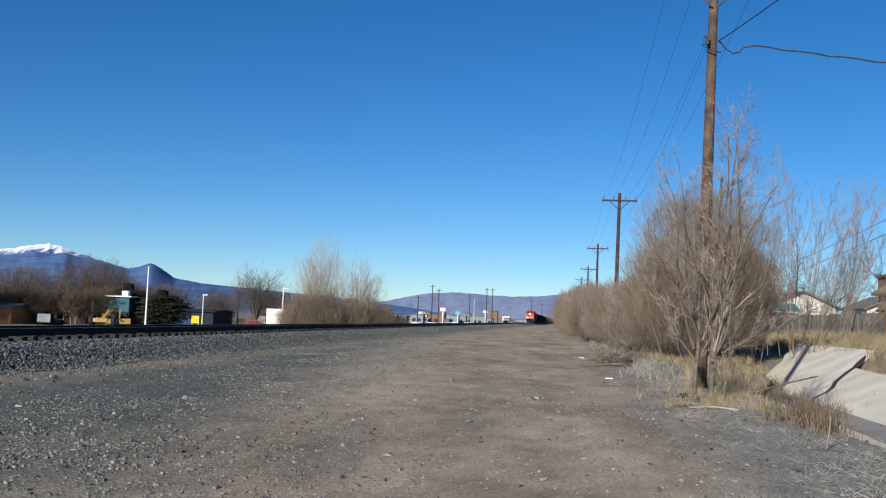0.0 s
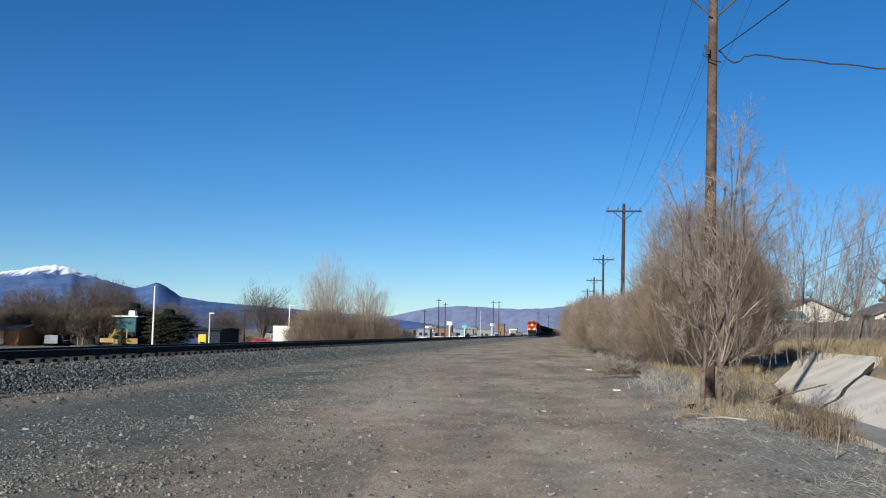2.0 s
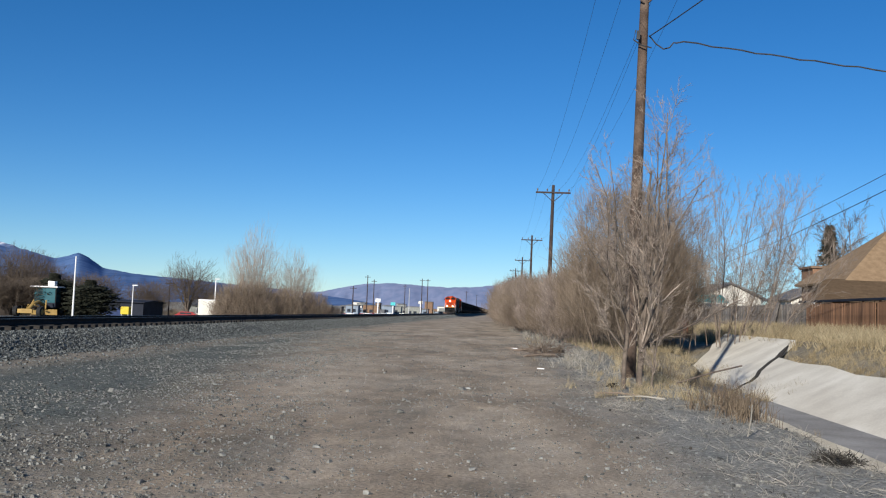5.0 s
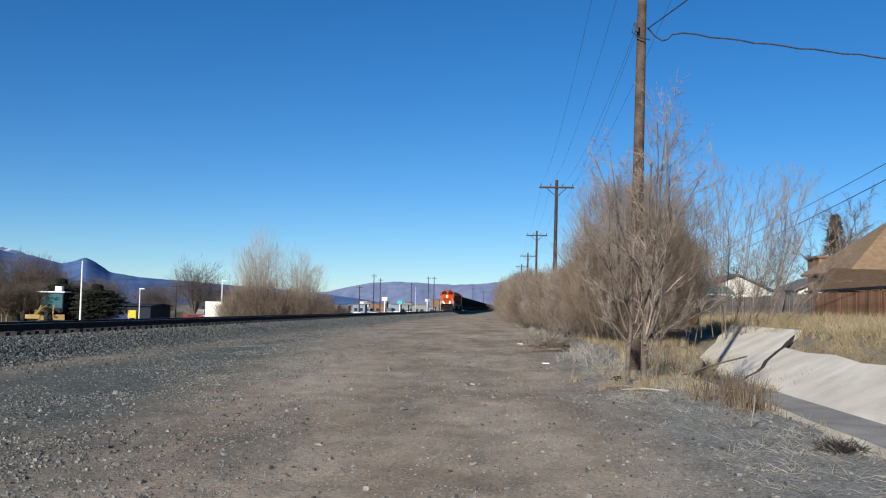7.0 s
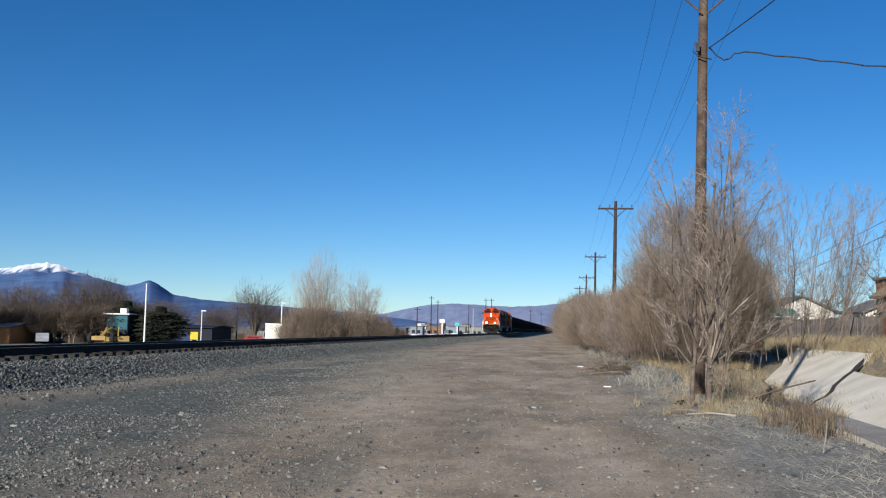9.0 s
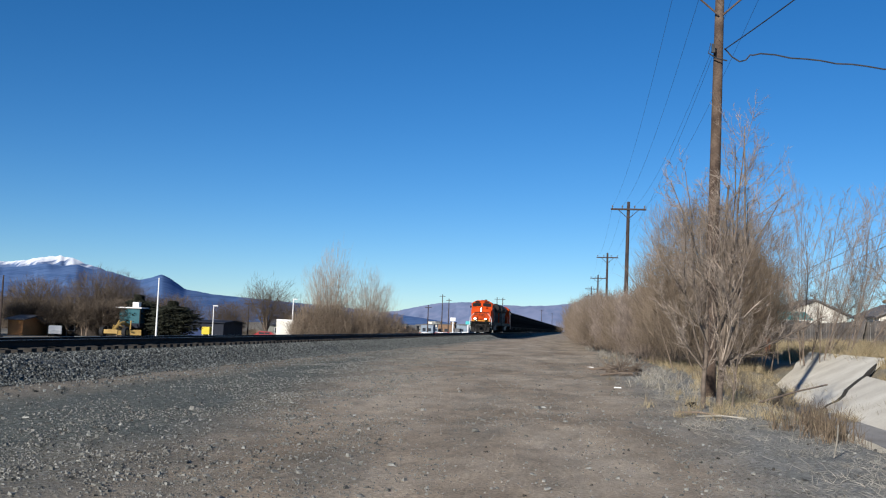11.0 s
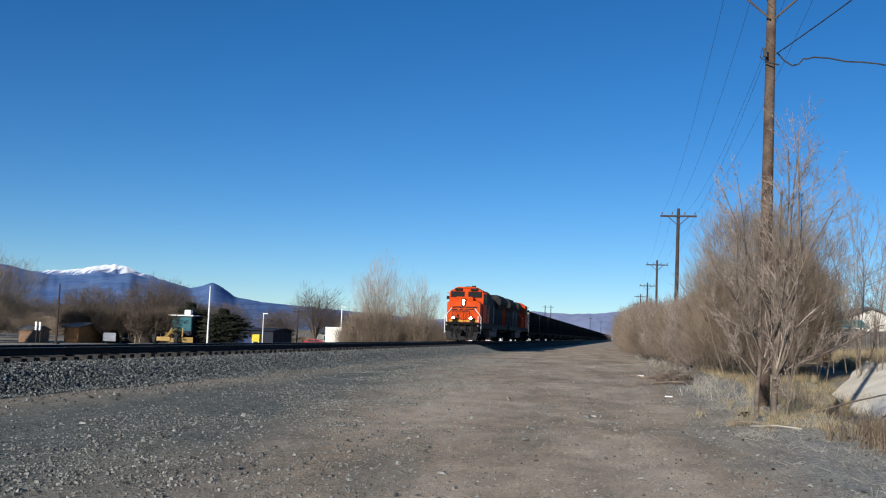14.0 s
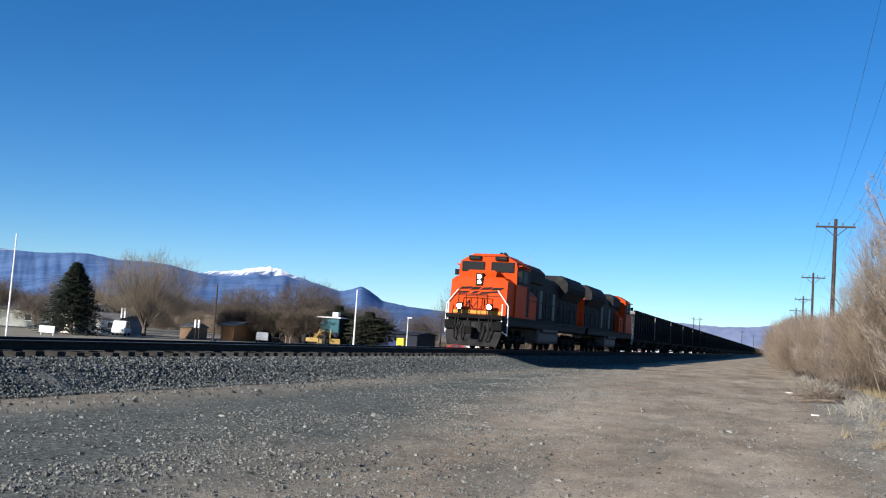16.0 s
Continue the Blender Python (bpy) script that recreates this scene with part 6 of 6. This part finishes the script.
for i, (u, y, h, mt) in enumerate(((-0.128, 330, 6.5, M_WHITE), (-0.112, 360, 5.6, M_TEAL), (-0.083, 420, 7.0, M_WALLWHITE))):
    s = thing("roadside_sign", "tall plain roadside sign on a post", "sign", "roadside signs", at=(u * y, y, LEFT_Z))
    part("post", boxed(-0.2, 0.2, -0.2, 0.2, -0.3, h), M_METAL, s)
    part("panel", boxed(-0.9, 0.9, -0.45, -0.2, h - 1.2, h, 0.05), mt, s)
for u, y, h in ((-0.140, 300, 13.5), (-0.133, 310, 12.5), (-0.082, 330, 14), (-0.076, 330, 14), (-0.155, 260, 9), (-0.035, 500, 14), (-0.024, 640, 15), (-0.1, 420, 14)):
    tall_pole("town_pole", (u * y, y, LEFT_Z), h, 0.2, M_FARPOLE, "dark far street pole of the town", arm=0.9)
tall_pole("crossing_mast", (-17.6, 185, -0.4), 6, 0.09, M_METAL, "thin pale signal mast beside the track")
# far wooded strip behind the houses
ws = random.Random(31)
for i in range(34):
    u = -1.12 + 0.93 * i / 33 + ws.uniform(-0.01, 0.01)
    y = ws.uniform(175, 240)
    s = ws.uniform(0.6, 0.95) * (0.5 if u > -0.42 else 1.0)
    copy_thing(td, pose(u * y, y, LEFT_Z, 0, 0, ws.uniform(0, 360))).scale = (s * 1.2, s * 1.2, s)
for i in range(40):
    u = -1.1 + 0.92 * i / 39 + ws.uniform(-0.008, 0.008)
    y = ws.uniform(165, 185)
    s = ws.uniform(0.55, 0.8) * (0.5 if u > -0.42 else 1.0)
    copy_thing(bz3, pose(u * y, y, LEFT_Z - 0.2, 0, 0, ws.uniform(0, 360))).scale = (s * 1.9, s * 1.3, s)

# ---- mountains ----
def range_mesh(name, profile, Y, depth, mat, rough, seed, label, base=-5.0, n=420, rows=26):
    """A mountain front under a skyline given as (x over distance, rise over distance)."""
    us, zs = [p[0] for p in profile], [p[1] for p in profile]
    V, F = [], []
    for j in range(rows + 1):
        f = j / rows
        for i in range(n + 1):
            u = us[0] + (us[-1] - us[0]) * i / n
            top = float(np.interp(u, us, zs)) * Y
            y = Y - depth * f
            x = u * y
            g1 = noise.fractal((u * 34 + seed, f * 0.4, seed), 1.0, 2.0, 5)
            g2 = noise.fractal((u * 120 + seed, f * 0.9, seed + 4), 1.0, 2.0, 4)
            z = base + (top - base) * ((1 - f) ** 0.8) + (g1 * 16 + g2 * 5) * rough * math.sin(math.pi * min(1, f + 0.04)) * (0.3 + top / 300)
            if j == 0:
                z += g2 * 3.0 * rough
            V.append((x, y, z))
    W = n + 1
    F = [(j * W + i, (j + 1) * W + i, (j + 1) * W + i + 1, j * W + i + 1) for j in range(rows) for i in range(n)]
    return tagged(new(name, mesh_of(name, V, F, mat, True)), label, "mountain", kind="structure")


def rock_material(name, low, mid, snow_from=None, snow_to=None):
    m = material(name, [low, mid], 1.0, 0.006, bump=0.0, fine=0.035, fine_mix=1.6, spec=0.0)
    n, l = m.node_tree.nodes, m.node_tree.links
    flat = n.new("ShaderNodeMapping")
    flat.inputs["Scale"].default_value = (1.0, 0.12, 1.5)
    l.new([x for x in n if x.type == "TEX_COORD"][0].outputs["Object"], flat.inputs[0])
    for x in n:
        if x.type == "TEX_NOISE":
            l.new(flat.outputs[0], x.inputs["Vector"])
    if snow_from is None:
        return m
    b = n["Principled BSDF"]
    old = b.inputs["Base Color"].links[0].from_socket
    tc = n.new("ShaderNodeTexCoord")
    sep = n.new("ShaderNodeSeparateXYZ")
    l.new(tc.outputs["Object"], sep.inputs[0])
    ns = n.new("ShaderNodeTexNoise")
    ns.inputs["Scale"].default_value, ns.inputs["Detail"].default_value = 0.02, 8
    mp = n.new("ShaderNodeMapping")
    mp.inputs["Scale"].default_value = (1.6, 0.15, 0.9)
    l.new(tc.outputs["Object"], mp.inputs[0])
    l.new(mp.outputs[0], ns.inputs["Vector"])
    ad = n.new("ShaderNodeMath")
    ad.operation = "MULTIPLY_ADD"
    l.new(ns.outputs[0], ad.inputs[0])
    ad.inputs[1].default_value = 130
    l.new(sep.outputs[2], ad.inputs[2])
    mr = n.new("ShaderNodeMapRange")
    mr.inputs[1].default_value, mr.inputs[2].default_value = snow_from, snow_to
    l.new(ad.outputs[0], mr.inputs[0])
    mx = n.new("ShaderNodeMix")
    mx.data_type = "RGBA"
    l.new(mr.outputs[0], mx.inputs[0])
    l.new(old, mx.inputs[6])
    mx.inputs[7].default_value = (0.74, 0.76, 0.8, 1)
    l.new(mx.outputs[2], b.inputs["Base Color"])
    return m


# forest and rock base colours are shifted to blue to carry the distance haze
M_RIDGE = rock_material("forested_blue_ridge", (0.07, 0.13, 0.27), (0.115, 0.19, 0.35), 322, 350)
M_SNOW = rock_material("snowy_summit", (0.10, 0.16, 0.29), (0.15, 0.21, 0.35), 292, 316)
# hill colour holds the haze: paler and bluer than dry ground
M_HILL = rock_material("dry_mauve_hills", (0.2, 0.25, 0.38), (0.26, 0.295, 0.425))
range_mesh("snowy_mountain", [(-1.3, 0.05), (-1.0, 0.070), (-0.90, 0.0745), (-0.86, 0.0755), (-0.82, 0.073), (-0.76, 0.066), (-0.70, 0.054), (-0.655, 0.0575), (-0.618, 0.0600), (-0.60, 0.0635), (-0.577, 0.0662), (-0.563, 0.0640), (-0.548, 0.0585), (-0.53, 0.0535), (-0.50, 0.045), (-0.45, 0.03), (-0.4, 0.015)], 4300, 700, M_SNOW, 1.9, 3.0, "snow-capped summit, blue haze in its rock colour, behind foothills")
range_mesh("mountain_range", [(-1.4, 0.06), (-1.05, 0.078), (-0.984, 0.0750), (-0.94, 0.0725), (-0.913, 0.0718), (-0.87, 0.0735), (-0.846, 0.0735), (-0.801, 0.0667), (-0.75, 0.066), (-0.715, 0.0626), (-0.68, 0.0555), (-0.648, 0.0515), (-0.625, 0.0525), (-0.594, 0.0572), (-0.575, 0.0545), (-0.556, 0.0566), (-0.535, 0.0510), (-0.51, 0.0480), (-0.482, 0.0412), (-0.468, 0.0440), (-0.455, 0.0485), (-0.444, 0.0430), (-0.427, 0.0325), (-0.395, 0.0277), (-0.344, 0.0243), (-0.29, 0.0205), (-0.22, 0.0160), (-0.15, 0.008), (-0.1, 0.0)], 3500, 1500, M_RIDGE, 0.42, 8.0, "forested mountain range with blue distance haze in its colour")
range_mesh("far_hills", [(-0.30, 0.006), (-0.22, 0.012), (-0.188, 0.0161), (-0.160, 0.0225), (-0.143, 0.0258), (-0.116, 0.0274), (-0.086, 0.0263), (-0.056, 0.0250), (-0.03, 0.0262), (-0.009, 0.0290), (0.03, 0.0285), (0.09, 0.024), (0.2, 0.016), (0.35, 0.010), (0.7, 0.006)], 4200, 900, M_HILL, 0.8, 15.0, "far hills beyond the town, pale mauve haze in their colour")


# ---- what moves: the train rolls towards the camera, slowing a little ----
def train_y(t):
    left = 16.0 - t
    return 45.1 + 18.6 * left + 0.195 * left * left


def motions():
    for ob, back in TRAIN:
        walk(ob, [(t, pose(TRACK_X, train_y(t) + back, RAIL_Z, 0, 0, 180 if ob is trail else 0)) for t in range(17)])
    for i, w in enumerate(WHEELS):
        y, r = w.location.y, w.location.z
        rows = []
        for k in range(641):
            t = k / 40
            rows.append((t, pose(0, y, r, math.degrees((train_y(0) - train_y(t)) / r))))
        walk(w, rows)


motions()
